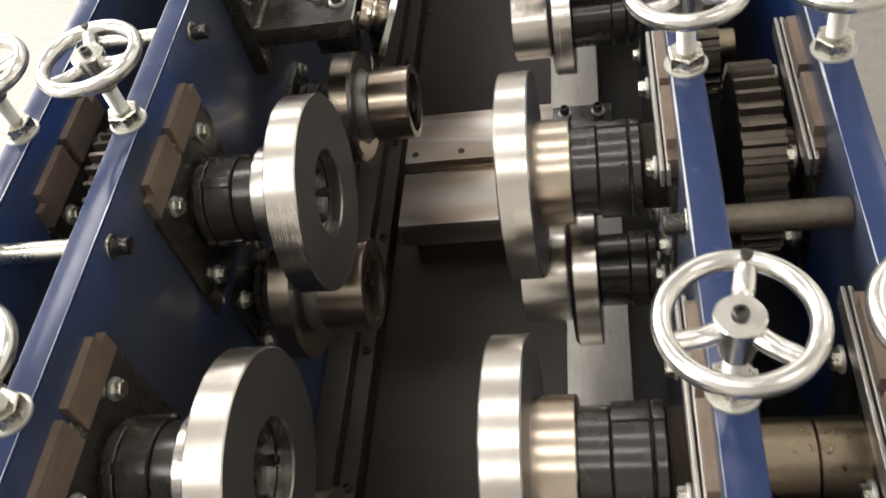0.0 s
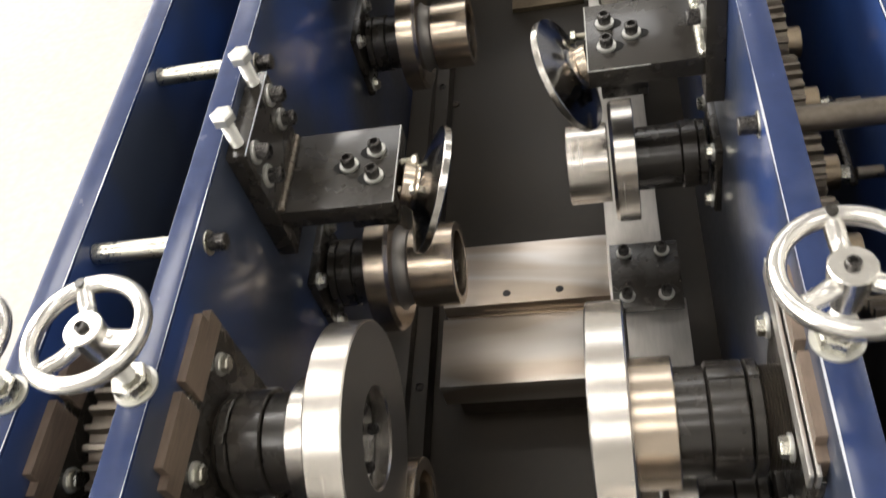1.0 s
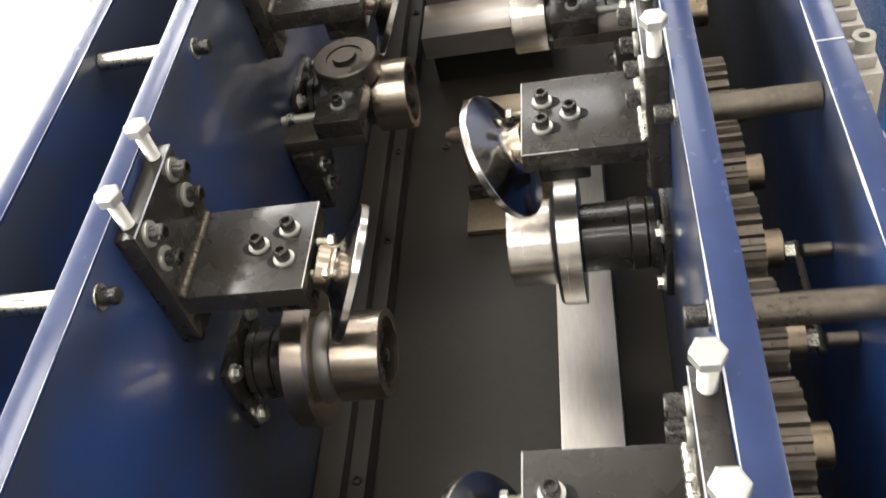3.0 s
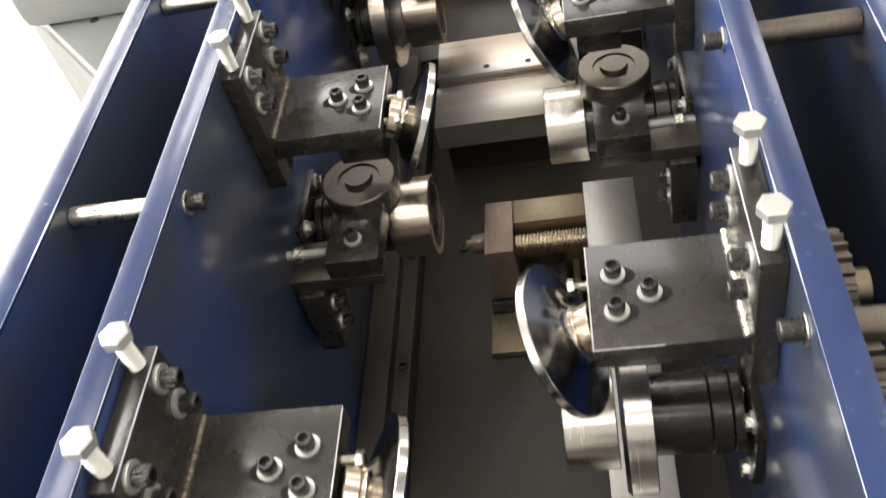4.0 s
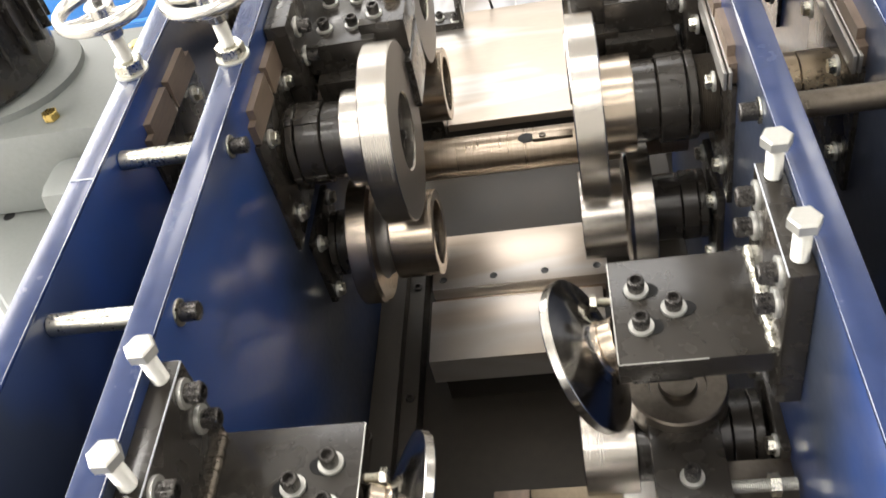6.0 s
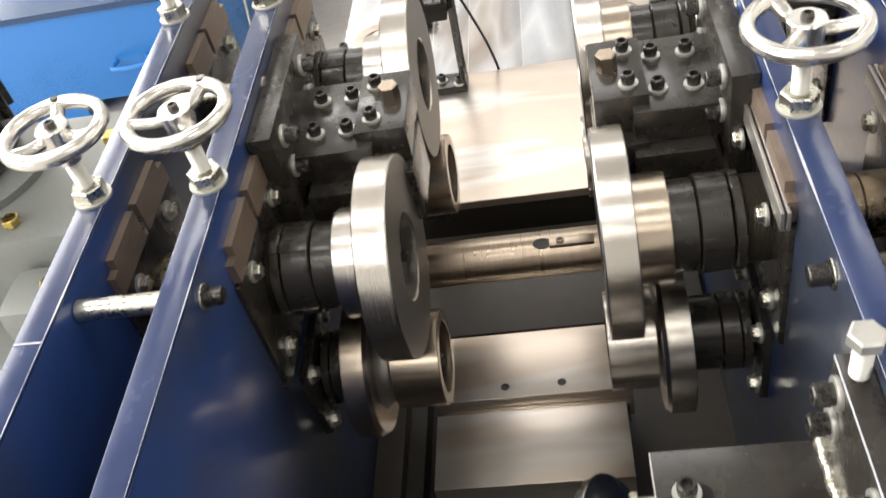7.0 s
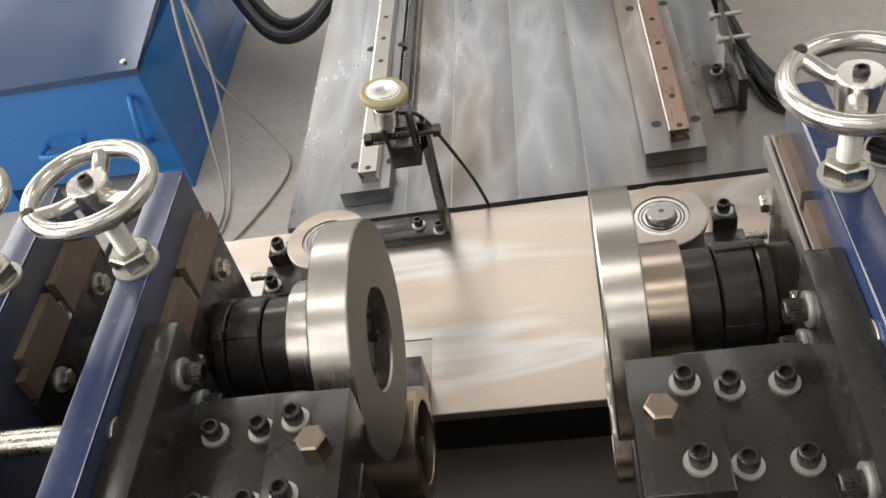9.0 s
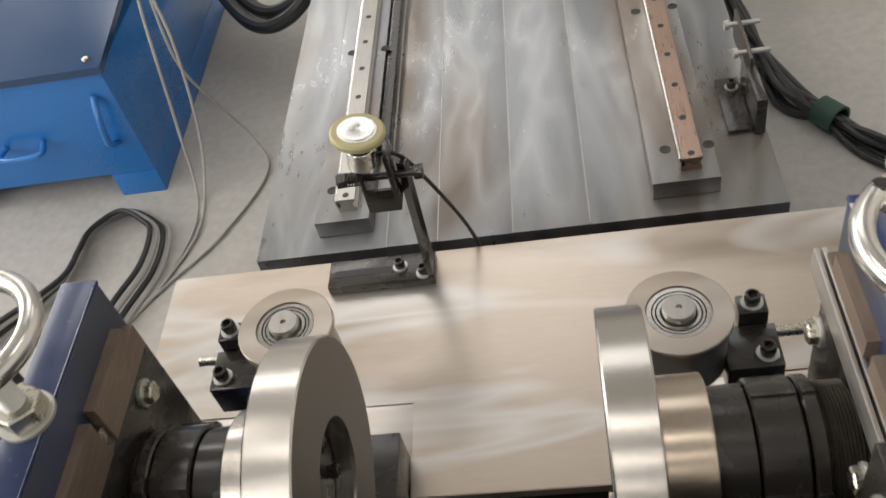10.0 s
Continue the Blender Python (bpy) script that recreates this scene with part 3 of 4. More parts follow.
def side_bracket(y, side):
    left = side < 0
    th = thing("side_roll_bracket", "black steel angle bracket with three slotted screws", "bracket", group="side roll brackets")
    sx = 1 if left else -1
    x0 = -0.208 if left else 0.350

    def X(v):
        return x0 + sx * v

    def box(bm, a, b, y0, y1, z0, z1, bev=0.0015):
        bx(bm, min(X(a), X(b)), max(X(a), X(b)), y + y0, y + y1, z0, z1, bev)

    bm = N()
    box(bm, 0.022, 0.163, -0.064, 0.064, 0.842, 0.870)
    part("top_plate", bm, BLACK, th)
    bm = N()
    box(bm, 0.0005, 0.024, -0.07, 0.07, 0.80, 0.975)
    wall = part("wall_plate", bm, BLACK, th)
    bm = N()
    # rippled weld bead along the joint
    rng = random.Random(round(y * 1000))
    pts = [Vector((X(0.0255 + rng.uniform(-0.0008, 0.0008)), y - 0.063 + 0.126 * k / 100, 0.8705)) for k in range(101)]
    tube(bm, pts, [0.0042 + 0.0016 * abs(math.sin(k * 0.9 + 2 * noise.noise((k * 0.11, y, 0)))) + rng.uniform(0, 0.0006) for k in range(101)], 10)
    part("weld_bead", bm, GEAR if left else ZINC, th, "rough rippled weld bead")
    bm = N()
    box(bm, 0.0233, 0.0244, -0.069, 0.069, 0.9738, 0.9756, 0.0003)
    part("bare_edge", bm, WORN, wall, "bare bright top edge")
    bm = N()
    box(bm, 0.1621, 0.1634, -0.063, 0.063, 0.8688, 0.8704, 0.0003)
    part("bare_edge", bm, GALV, th, "bare bright rim")
    if not left:
        bm = N()
        bx(bm, X(0.163), X(0.163 - rng.uniform(0.05, 0.08)), y - 0.0644, y - 0.0636, 0.8694, 0.8702, 0)
        part("chipped_edge", bm, GALV, th, "chipped bright front edge")
    for a, b in ((0.104, 0.000), (0.136, 0.021), (0.137, -0.022)) if left else ((0.106, -0.004), (0.138, 0.022), (0.138, -0.023)):
        # flat black disc: the shade inside the slot is put into its colour
        bm = N()
        lathe(bm, [(0, 0.0), (0, 0.0105), (0.0006, 0.0105), (0.0006, 0)], Matrix.Translation((X(a - 0.004), y + b, 0.8702)) @ Matrix.Diagonal((1.6, 1, 1, 1)), 28)
        part("slot", bm, GAP, th, "dark open slot")
        screw(th, Matrix.Translation((X(a), y + b, 0.8708)), "socket", "black socket screw")
    for dy in (-0.047, 0.047):
        for z in (0.918, 0.957):
            mm = Matrix.Translation((X(0.024), y + dy, z)) @ (AXES["x"] if left else AXES["x"] @ Matrix.Rotation(radians(180), 4, "X"))
            screw(wall, mm @ Matrix.Scale(1.15, 4), "socket", "black socket screw")
    for dy in (-0.05, 0.05):
        s = part("adjusting_screw", BIG_HEX, None, wall, "pale galvanised hexagon adjusting screw")
        s.matrix_local = Matrix.Translation((X(0.0115), y + dy, 1.012))
    # two small screws in the inner edge
    for dy in (0.028, -0.018):
        s = part("edge_screw", hex_head(0.0088, 0.007, 0.018, 0.0048), None, th, "zinc hexagon edge screw")
        s.matrix_local = Matrix.Translation((X(0.163 + 0.014), y + dy - (0.012 if left else 0), 0.852)) @ (AXES["x"] if left else AXES["x"] @ Matrix.Rotation(radians(180), 4, "X"))
    bm = N()
    box(bm, 0.09, 0.15, -0.03, 0.045, 0.79, 0.8415, 0.003)
    part("roll_holder", bm, BLACK, th)
    return th


for y in (0.437, 0.949, 1.470):
    side_bracket(y, -1)
    cone_roll(y, -1)
for y in (0.617, 1.113, 1.637):
    side_bracket(y, 1)
    cone_roll(y, 1)


# ---- low brackets with an upright roll, under the last side roll brackets ----
def low_bracket(x, y, side):
    th = thing("low_roll_bracket", "black clamp block with a stud and an upright dark roll", "bracket", group="low roll brackets")
    bm = N()
    bx(bm, x - 0.036, x + 0.036, y - 0.042, y + 0.062, 0.69, 0.722, 0.002)
    part("clamp_block", bm, BLACK, th)
    bm = N()
    bx(bm, x - 0.036, x + 0.036, y - 0.0425, y - 0.001, 0.672, 0.6895, 0.001)
    part("edge_strip", bm, GEAR, th, "worn bright lower edge")
    screw(th, Matrix.Translation((x, y - 0.005, 0.722)), "socket", "black socket screw")
    bm = N()
    prof, h = [(0, 0)], 0.0
    while h < 0.062:
        prof += [(h, 0.0066), (h + 0.001, 0.0058), (h + 0.002, 0.0066)]
        h += 0.002
    a = (x + 0.036) if side > 0 else (x - 0.036)
    m = Matrix.Translation((a, y - 0.012, 0.712)) @ (AXES["x"] if side > 0 else AXES["x"] @ Matrix.Rotation(radians(180), 4, "X"))
    lathe(bm, prof + [(0.063, 0)], m, 18)
    part("stud", bm, GALV, th, "bright threaded stud")
    bm = N()
    lathe(bm, [(0.036, 0.006), (0.036, 0.0115), (0.046, 0.0115), (0.046, 0.006)], m, 6)
    part("stud_nut", bm, ZINC, th)
    bm = N()
    lathe(bm, [(0.70, 0), (0.70, 0.05), (0.702, 0.052), (0.735, 0.052), (0.737, 0.05), (0.737, 0.03), (0.734, 0.029), (0.734, 0.02), (0.741, 0.019), (0.741, 0)], Matrix.Translation((x, y + 0.098, 0)), 56)
    part("upright_roll", bm, GEAR, th, "dark upright guide roll")
    bm = N()
    wx = 0.326 if side > 0 else -0.184
    bx(bm, wx - 0.018, wx + 0.018, y - 0.05, y + 0.03, 0.55, 0.668, 0.002)
    foot = part("foot_plate", bm, BLACK, th)
    for dz in (0.59, 0.63):
        screw(foot, Matrix.Translation((wx - 0.018 * side, y - 0.03, dz)) @ (AXES["x"] if side < 0 else AXES["x"] @ Matrix.Rotation(radians(180), 4, "X")))
    bm = N()
    b0, b1 = sorted((x + 0.02 * side, wx + 0.024 * side))
    bx(bm, b0, b1, y - 0.04, y + 0.03, 0.669, 0.6895, 0.001)
    part("carrier_plate", bm, GEAR, th)
    return th


low_bracket(-0.115, 1.372, -1)
low_bracket(0.248, 1.545, 1)


# ---- heavy blocks with six screws between the last two stations ----
def six_screw_block(side):
    left = side < 0
    th = thing("six_screw_block", "heavy black tool block held by six socket screws", "tool block", group="six screw blocks")
    x0 = -0.208 if left else 0.350
    sx = 1 if left else -1

    def box(bm, a, b, y0, y1, z0, z1, bev=0.002):
        p, q = sorted((x0 + sx * a, x0 + sx * b))
        bx(bm, p, q, y0, y1, z0, z1, bev)

    bm = N()
    box(bm, 0.028, 0.128, 2.108, 2.252, 0.868, 0.912)
    part("body", bm, BLACK, th)
    bm = N()
    box(bm, 0.108, 0.17, 2.122, 2.24, 0.878, 0.926)
    part("raised_plate", bm, BLACK, th, "black raised clamp plate")
    bm = N()
    box(bm, 0.112, 0.172, 2.098, 2.2, 0.80, 0.877)
    part("lower_jaw", bm, BLACK, th)
    bm = N()
    box(bm, 0.04, 0.13, 2.085, 2.24, 0.82, 0.8675)
    part("under_block", bm, BLACK, th)
    bm = N()
    box(bm, 0.0005, 0.03, 2.07, 2.29, 0.79, 0.972)
    wall = part("wall_plate", bm, BLACK, th, "upright black wall plate")
    for yy in (2.2135, 2.147):
        for a, z in ((0.056, 0.912), (0.096, 0.912), (0.129, 0.926)):
            screw(th, Matrix.Translation((x0 + sx * a, yy - (0.002 if a > 0.12 else 0), z)) @ Matrix.Scale(0.96, 4), "socket", "black socket screw")
    s = part("corner_screw", hex_head(0.0125, 0.022, name="corner_screw", mat=SHAFT), None, th, "dull hexagon corner screw")
    s.matrix_local = Matrix.Translation((x0 + sx * 0.15, 2.181, 0.926))
    for yy, z in ((2.255, 0.945), (2.255, 0.90), (2.11, 0.945), (2.11, 0.90)):
        mm = Matrix.Translation((x0 + sx * 0.03, yy, z)) @ (AXES["x"] if left else AXES["x"] @ Matrix.Rotation(radians(180), 4, "X"))
        screw(wall, mm @ Matrix.Scale(1.15, 4), "socket", "black socket screw")
    return th


six_screw_block(-1)
six_screw_block(1)


# ---- tie rods between the plates, gears and shafts ----
def tie_rod(y, side):
    left = side < 0
    th = thing("tie_rod", "dark round spacer rod between the side plates" if not left else "bright round spacer rod between the side plates", "tie rod", group="tie rods between the side plates")
    a, b = (-0.338, -0.237) if left else (0.379, 0.484)
    bm = N()
    cyl(bm, a + 0.0005, b - 0.0005, 0.011 if left else 0.0135, Matrix.Translation((0, y, 0.962)) @ AXES["x"], 28)
    part("rod", bm, ZINC if left else GEAR, th)
    x = -0.208 if left else 0.350
    m = Matrix.Translation((x, y, 0.962)) @ (AXES["x"] if left else AXES["x"] @ Matrix.Rotation(radians(180), 4, "X"))
    w = part("washer", WIDE_WASHER, None, th, "zinc plated washer")
    w.matrix_local = m
    s = part("end_screw", SPACER_SLEEVE, None, th, "dark end screw")
    s.matrix_local = m @ Matrix.Translation((0, 0, 0.0022))
    return th


for y in (-0.42, -0.078, 0.259, 0.54, 0.819, 1.212, 1.607, 1.848, 2.19):
    tie_rod(y, -1)
for y in (-0.45, -0.1, 0.34, 0.741, 0.986, 1.361, 1.797, 2.21):
    tie_rod(y, 1)


def gear_mesh(r, width, teeth, name="toothed_wheel"):
    bm = N()
    prof = []
    for k in range(teeth):
        for f, rr in ((0.0, 0.9), (0.28, 0.9), (0.42, 1.0), (0.68, 1.0), (0.82, 0.9)):
            a = 6.283185 * (k + f) / teeth
            prof.append((r * rr * math.cos(a), r * rr * math.sin(a)))
    v0 = [bm.verts.new((0, x, z)) for x, z in prof]
    v1 = [bm.verts.new((width, x, z)) for x, z in prof]
    n = len(prof)
    for k in range(n):
        bm.faces.new((v0[k], v0[(k + 1) % n], v1[(k + 1) % n], v1[k]))
    bm.faces.new(v0)
    bm.faces.new(v1[::-1])
    return meshed(name, bm, GEAR, 20)


def gear(x, y, z, mesh, width, turn, label, hub=0.03):
    th = thing("spur_gear", label, "gear", pose(x, y, z, turn), group="drive gears")
    part("toothed_wheel", mesh, None, th)
    bm = N()
    cyl(bm, width + 0.0005, width + 0.022, hub, AXES["x"], 32)
    part("hub", bm, BRONZE, th, "bronze-toned hub")
    return th


BIG, SMALL = gear_mesh(0.104, 0.042, 34), gear_mesh(0.0565, 0.034, 24)
for y in (0.094,):
    gear(0.416, y, UZ, BIG, 0.042, 3, "large dark oily spur gear between the side plates")
    gear(-0.305, y, UZ, BIG, 0.042, 3, "large dark oily spur gear between the side plates")
y, k = 0.255, 0
while y < 1.12:
    gear(0.3815, y, 0.858, SMALL, 0.034, 7.5 * (k % 2), "dark oily spur gear of the drive train", 0.019)
    if k % 4 == 1:
        th = thing("link_bar", "black link bar with two bright stud nuts", "link bar", group="link bars of the drive train")
        bm = N()
        tube(bm, [Vector((0.452, y - 0.012, 0.85)), Vector((0.452, y + 0.05, 0.85)), Vector((0.452, y + 0.118, 0.85))], 0.0045, 8)
        part("bar", bm, BLACK, th)
        for yy in (y, y + 0.105):
            s = part("stud_nut", NUTSTUD, None, th, "bright zinc stud nut")
            s.matrix_local = Matrix.Translation((0.449, yy, 0.852)) @ Matrix.Rotation(radians(180), 4, "Z") @ AXES["x"]
            bm = N()
            cyl(bm, 0.4565, 0.4838, 0.007, Matrix.Translation((0, yy, 0.852)) @ AXES["x"], 16)
            part("stud", bm, GEAR, th)
    y, k = y + 0.106, k + 1


while y < 2.4:
    th = thing("stub_shaft", "short bronze-toned stub shaft with a stud nut on the side plate", "stub shaft", group="stub shafts")
    bm = N()
    cyl(bm, 0.3795, 0.43, 0.02, Matrix.Translation((0, y, 0.80)) @ AXES["x"], 28)
    part("stub", bm, BRONZE, th)
    s = part("stud_nut", NUTSTUD, None, th, "bright zinc stud nut")
    s.matrix_local = Matrix.Translation((0.3795, y + 0.05, 0.85)) @ AXES["x"]
    y += 0.16


def drive_shaft(y, z, side, r=0.036):
    a, b = (-0.3375, -0.2375) if side < 0 else (0.3795, 0.4835)
    th = thing("bearing_sleeve", "bronze-toned bearing sleeve between the side plates", "bearing sleeve", group="bearing sleeves")
    bm = N()
    m = Matrix.Translation((0, y, z)) @ AXES["x"]
    q = a + (b - a) * 0.58
    cyl(bm, a, q - 0.001, r, m, 40)
    part("sleeve", bm, BRONZE, th)
    bm = N()
    cyl(bm, q, b, r, m, 40)
    part("sleeve_ring", bm, BRONZE, th)
    return th


for y in (-0.62, -0.262, 2.005, 2.366):
    drive_shaft(y, UZ, -1)
    drive_shaft(y, UZ, 1)


# ---- middle of the bed: slide bar, guide plates, screw jack, key shaft ----
th = thing("slide_bar", "long grey planed slide bar in two lengths on the bed plate", "slide bar")
bm = N()
bx(bm, 0.203, 0.294, -1.5, 0.5, 0.2705, 0.45, 0.002)
part("near_length", bm, GREYBAR, th)
bm = N()
bx(bm, 0.182, 0.268, 0.501, 1.71, 0.2705, 0.45, 0.002)
part("far_length", bm, GREYBAR, th)
th = thing("guide_rib", "dark oily stepped guide rib along the bed", "guide rib")
bm = N()
bx(bm, -0.2075, -0.135, -1.5, 2.3, 0.2705, 0.318, 0.004)
part("lower_bar", bm, BED, th)
bm = N()
bx(bm, -0.2075, -0.163, -1.5, 2.3, 0.3185, 0.35, 0.003)
part("upper_bar", bm, BED, th)
for k in range(15):
    part("socket_screw", SOCKET, None, th, "dull socket screw").matrix_local = Matrix.Translation((-0.149, -1.3 + 0.25 * k, 0.309))


def guide_plate(y0, y1, x0, x1):
    th = thing("guide_plate", "warm-toned ground steel guide plate with a stepped edge and drilled holes", "guide plate", group="guide plates")
    ys = y0 + (y1 - y0) * 0.53
    bm = N()
    bx(bm, x0, x1, y0, ys - 0.014, 0.36, 0.416, 0.001)
    part("lower_plate", bm, PLATE, th)
    bm = N()
    bx(bm, x0 + 0.002, x1 + 0.006, ys - 0.0135, ys - 0.001, 0.36, 0.407, 0.001)
    part("groove_strip", bm, COLLAR, th, "bright strip in the groove")
    bm = N()
    bx(bm, x0 + 0.002, x1 + 0.012, ys, y1, 0.36, 0.43, 0.001)
    part("upper_plate", bm, PLATE, th)
    bm = N()
    bx(bm, x0 + 0.01, x1 - 0.01, y0 + 0.03, y1 - 0.02, 0.2705, 0.3595, 0.001)
    part("riser", bm, BED, th, "dark riser block under the plate")
    x = x0 + 0.02
    while x < x1:
        bm = N()
        lathe(bm, [(0.4302, 0), (0.4302, 0.0052), (0.4308, 0.0062), (0.4302, 0.0066)], Matrix.Translation((x, ys + 0.02, 0)), 20)
        part("hole", bm, HOSE, th, "dark drilled hole")
        x += 0.086
    return th


guide_plate(0.39, 0.652, -0.090, 0.186)
guide_plate(1.948, 2.212, -0.097, 0.186)

th = thing("carriage_plate", "dark steel carriage plate with four socket screws on the slide bar", "carriage plate")
bm = N()
bx(bm, 0.186, 0.29, 0.478, 0.60, 0.451, 0.466, 0.001)
part("plate", bm, BLACK, th)
for x in (0.208, 0.266):
    for y in (0.497, 0.58):
        screw(th, Matrix.Translation((x, y, 0.4665)))

th = thing("screw_jack", "oily threaded width-adjusting screw in a brown nut block", "screw jack")
bm = N()
bx(bm, 0.008, 0.058, 1.585, 1.706, 0.2705, 0.43, 0.003)
part("nut_block", bm, RUST, th, "chipped brown nut block")
bm = N()
prof, h = [(0.05, 0), (0.05, 0.018)], 0.056
while h < 0.18:
    prof += [(h, 0.0205), (h + 0.0018, 0.0205), (h + 0.003, 0.0165), (h + 0.0048, 0.0165)]
    h += 0.006
lathe(bm, prof + [(0.181, 0)], Matrix.Translation((0.0, 1.628, 0.398)) @ AXES["x"], 28)
part("screw", bm, BRONZE, th, "oily bronze-toned thread")
bm = N()
lathe(bm, [(-0.028, 0), (-0.028, 0.009), (-0.018, 0.010), (-0.018, 0.016), (0.002, 0.018), (0.0075, 0.018), (0.0075, 0)], Matrix.Translation((0.0, 1.642, 0.395)) @ AXES["x"], 24)
part("screw_end", bm, RUST, th, "dull brown screw end with a collar")
bm = N()
bx(bm, 0.0585, 0.1815, 1.65, 1.705, 0.2705, 0.43, 0.002)
part("backing_block", bm, OLIVE, th)
bm = N()
bx(bm, 0.066, 0.142, 1.592, 1.6495, 0.301, 0.345, 0.012)
part("slide_body", bm, BLACK, th)
bm = N()
bx(bm, 0.002, 0.145, 1.572, 1.584, 0.2836, 0.312, 0.002)
bx(bm, 0.0585, 0.145, 1.5842, 1.6495, 0.2836, 0.3005, 0.001)
part("saddle", bm, BLACK, th)
for x in (0.078, 0.127):
    screw(th, Matrix.Translation((x, 1.589, 0.3007)) @ Matrix.Scale(0.85, 4))
bm = N()
bx(bm, 0.150, 0.1615, 1.572, 1.6495, 0.2705, 0.322, 0.001)
part("side_strip", bm, OLIVE, th, "dull bright side strip")
bm = N()
bx(bm, -0.002, 0.166, 1.486, 1.5715, 0.2705, 0.283, 0.0015)
part("foot_plate", bm, OLIVE, th, "oil-browned foot plate")

for x, y in ((-0.129, 1.19), (0.02, 0.75), (-0.06, 1.75), (0.05, -0.1)):
    bm = N()
    lathe(bm, [(0.2702, 0), (0.2702, 0.008), (0.2742, 0.008), (0.275, 0.007), (0.275, 0.004), (0.2725, 0.0038), (0.2725, 0)], Matrix.Translation((x, y, 0)), 24)
    solid("bed_screw", bm, GEAR, "small dull socket screw sunk in the bed plate", "screw", group="screws in the bed plate")

th = thing("key_shaft", "long bronze-toned steel shaft with a keyway and key", "shaft")
bm = N()
m = Matrix.Translation((0, 2.182, 0.632)) @ AXES["x"]
cyl(bm, -0.19, 0.335, 0.032, m, 56)
part("shaft", bm, SHAFT, th)
bm = N()
lathe(bm, [(0, 0), (0, 0.0085), (0.0009, 0.0085), (0.0009, 0)], Matrix.Translation((0.094, 2.172, 0.6618)) @ Matrix.Rotation(radians(18), 4, "X") @ Matrix.Diagonal((1.5, 1, 1, 1)), 24)
part("keyway", bm, HOSE, th, "dark rounded keyway")
bm = N()
bx(bm, 0.104, 0.165, 2.164, 2.18, 0.648, 0.6642, 0.001)
key = part("key", bm, SHAFT, th, "flat key with a small screw")
bm = N()
lathe(bm, [(0.6643, 0), (0.6643, 0.0055), (0.6662, 0.0055), (0.6662, 0.003), (0.665, 0.0028), (0.665, 0)], Matrix.Translation((0.119, 2.172, 0)), 18)
part("key_screw", bm, GEAR, key)

# added block; the black of the gap is put into its colour
bm = N()
bx(bm, -0.20, 0.34, 2.30, 2.555, 0.2705, 0.33, 0.002)
solid("gap_dark_block", bm, BED, "dark block added for the black gap before the exit table", "bed block")

# ---- exit table with guide rolls and the measuring wheel ----
th = thing("exit_table", "bright ground steel exit table plate", "exit table")
bm = N()
outline = [(-0.09, 2.57), (0.172, 2.57), (0.172, 2.7175), (0.6, 2.7175), (0.6, 3.0), (-0.512, 3.0), (-0.512, 2.7175), (-0.09, 2.7175)]
under = [bm.verts.new((x, y, 0.383)) for x, y in outline]
over = [bm.verts.new((x, y, 0.4)) for x, y in outline]
bm.faces.new(under[::-1])
bm.faces.new(over)
for k in range(8):
    bm.faces.new((under[k], under[(k + 1) % 8], over[(k + 1) % 8], over[k]))
bmesh.ops.bevel(bm, geom=[e for e in bm.edges if all(v.co.z > 0.39 for v in e.verts)], offset=0.0012, segments=2, affect="EDGES")
part("top_plate", bm, PLATE, th)
bm = N()
bx(bm, -0.5, -0.0905, 2.6, 2.717, 0.383, 0.3985, 0.0012)
part("side_plate", bm, PLATE, th)
bm = N()
bx(bm, 0.1725, 0.6, 2.6, 2.717, 0.383, 0.3985, 0.0012)
part("side_plate", bm, PLATE, th)
bm = N()
for x in (-0.46, 0.0, 0.5):
    bx(bm, x - 0.04, x + 0.04, 2.62, 2.96, FLOOR, 0.3825, 0.003)
part("pedestal", bm, BLUE, th)
# added dark block that keeps the space below the plate edge black
bm = N()
bx(bm, -0.2, 0.3, 2.585, 2.70, 0.2705, 0.3825, 0.002)
part("under_table_dark", bm, BED, th, "dark block added to keep the space under the table black")


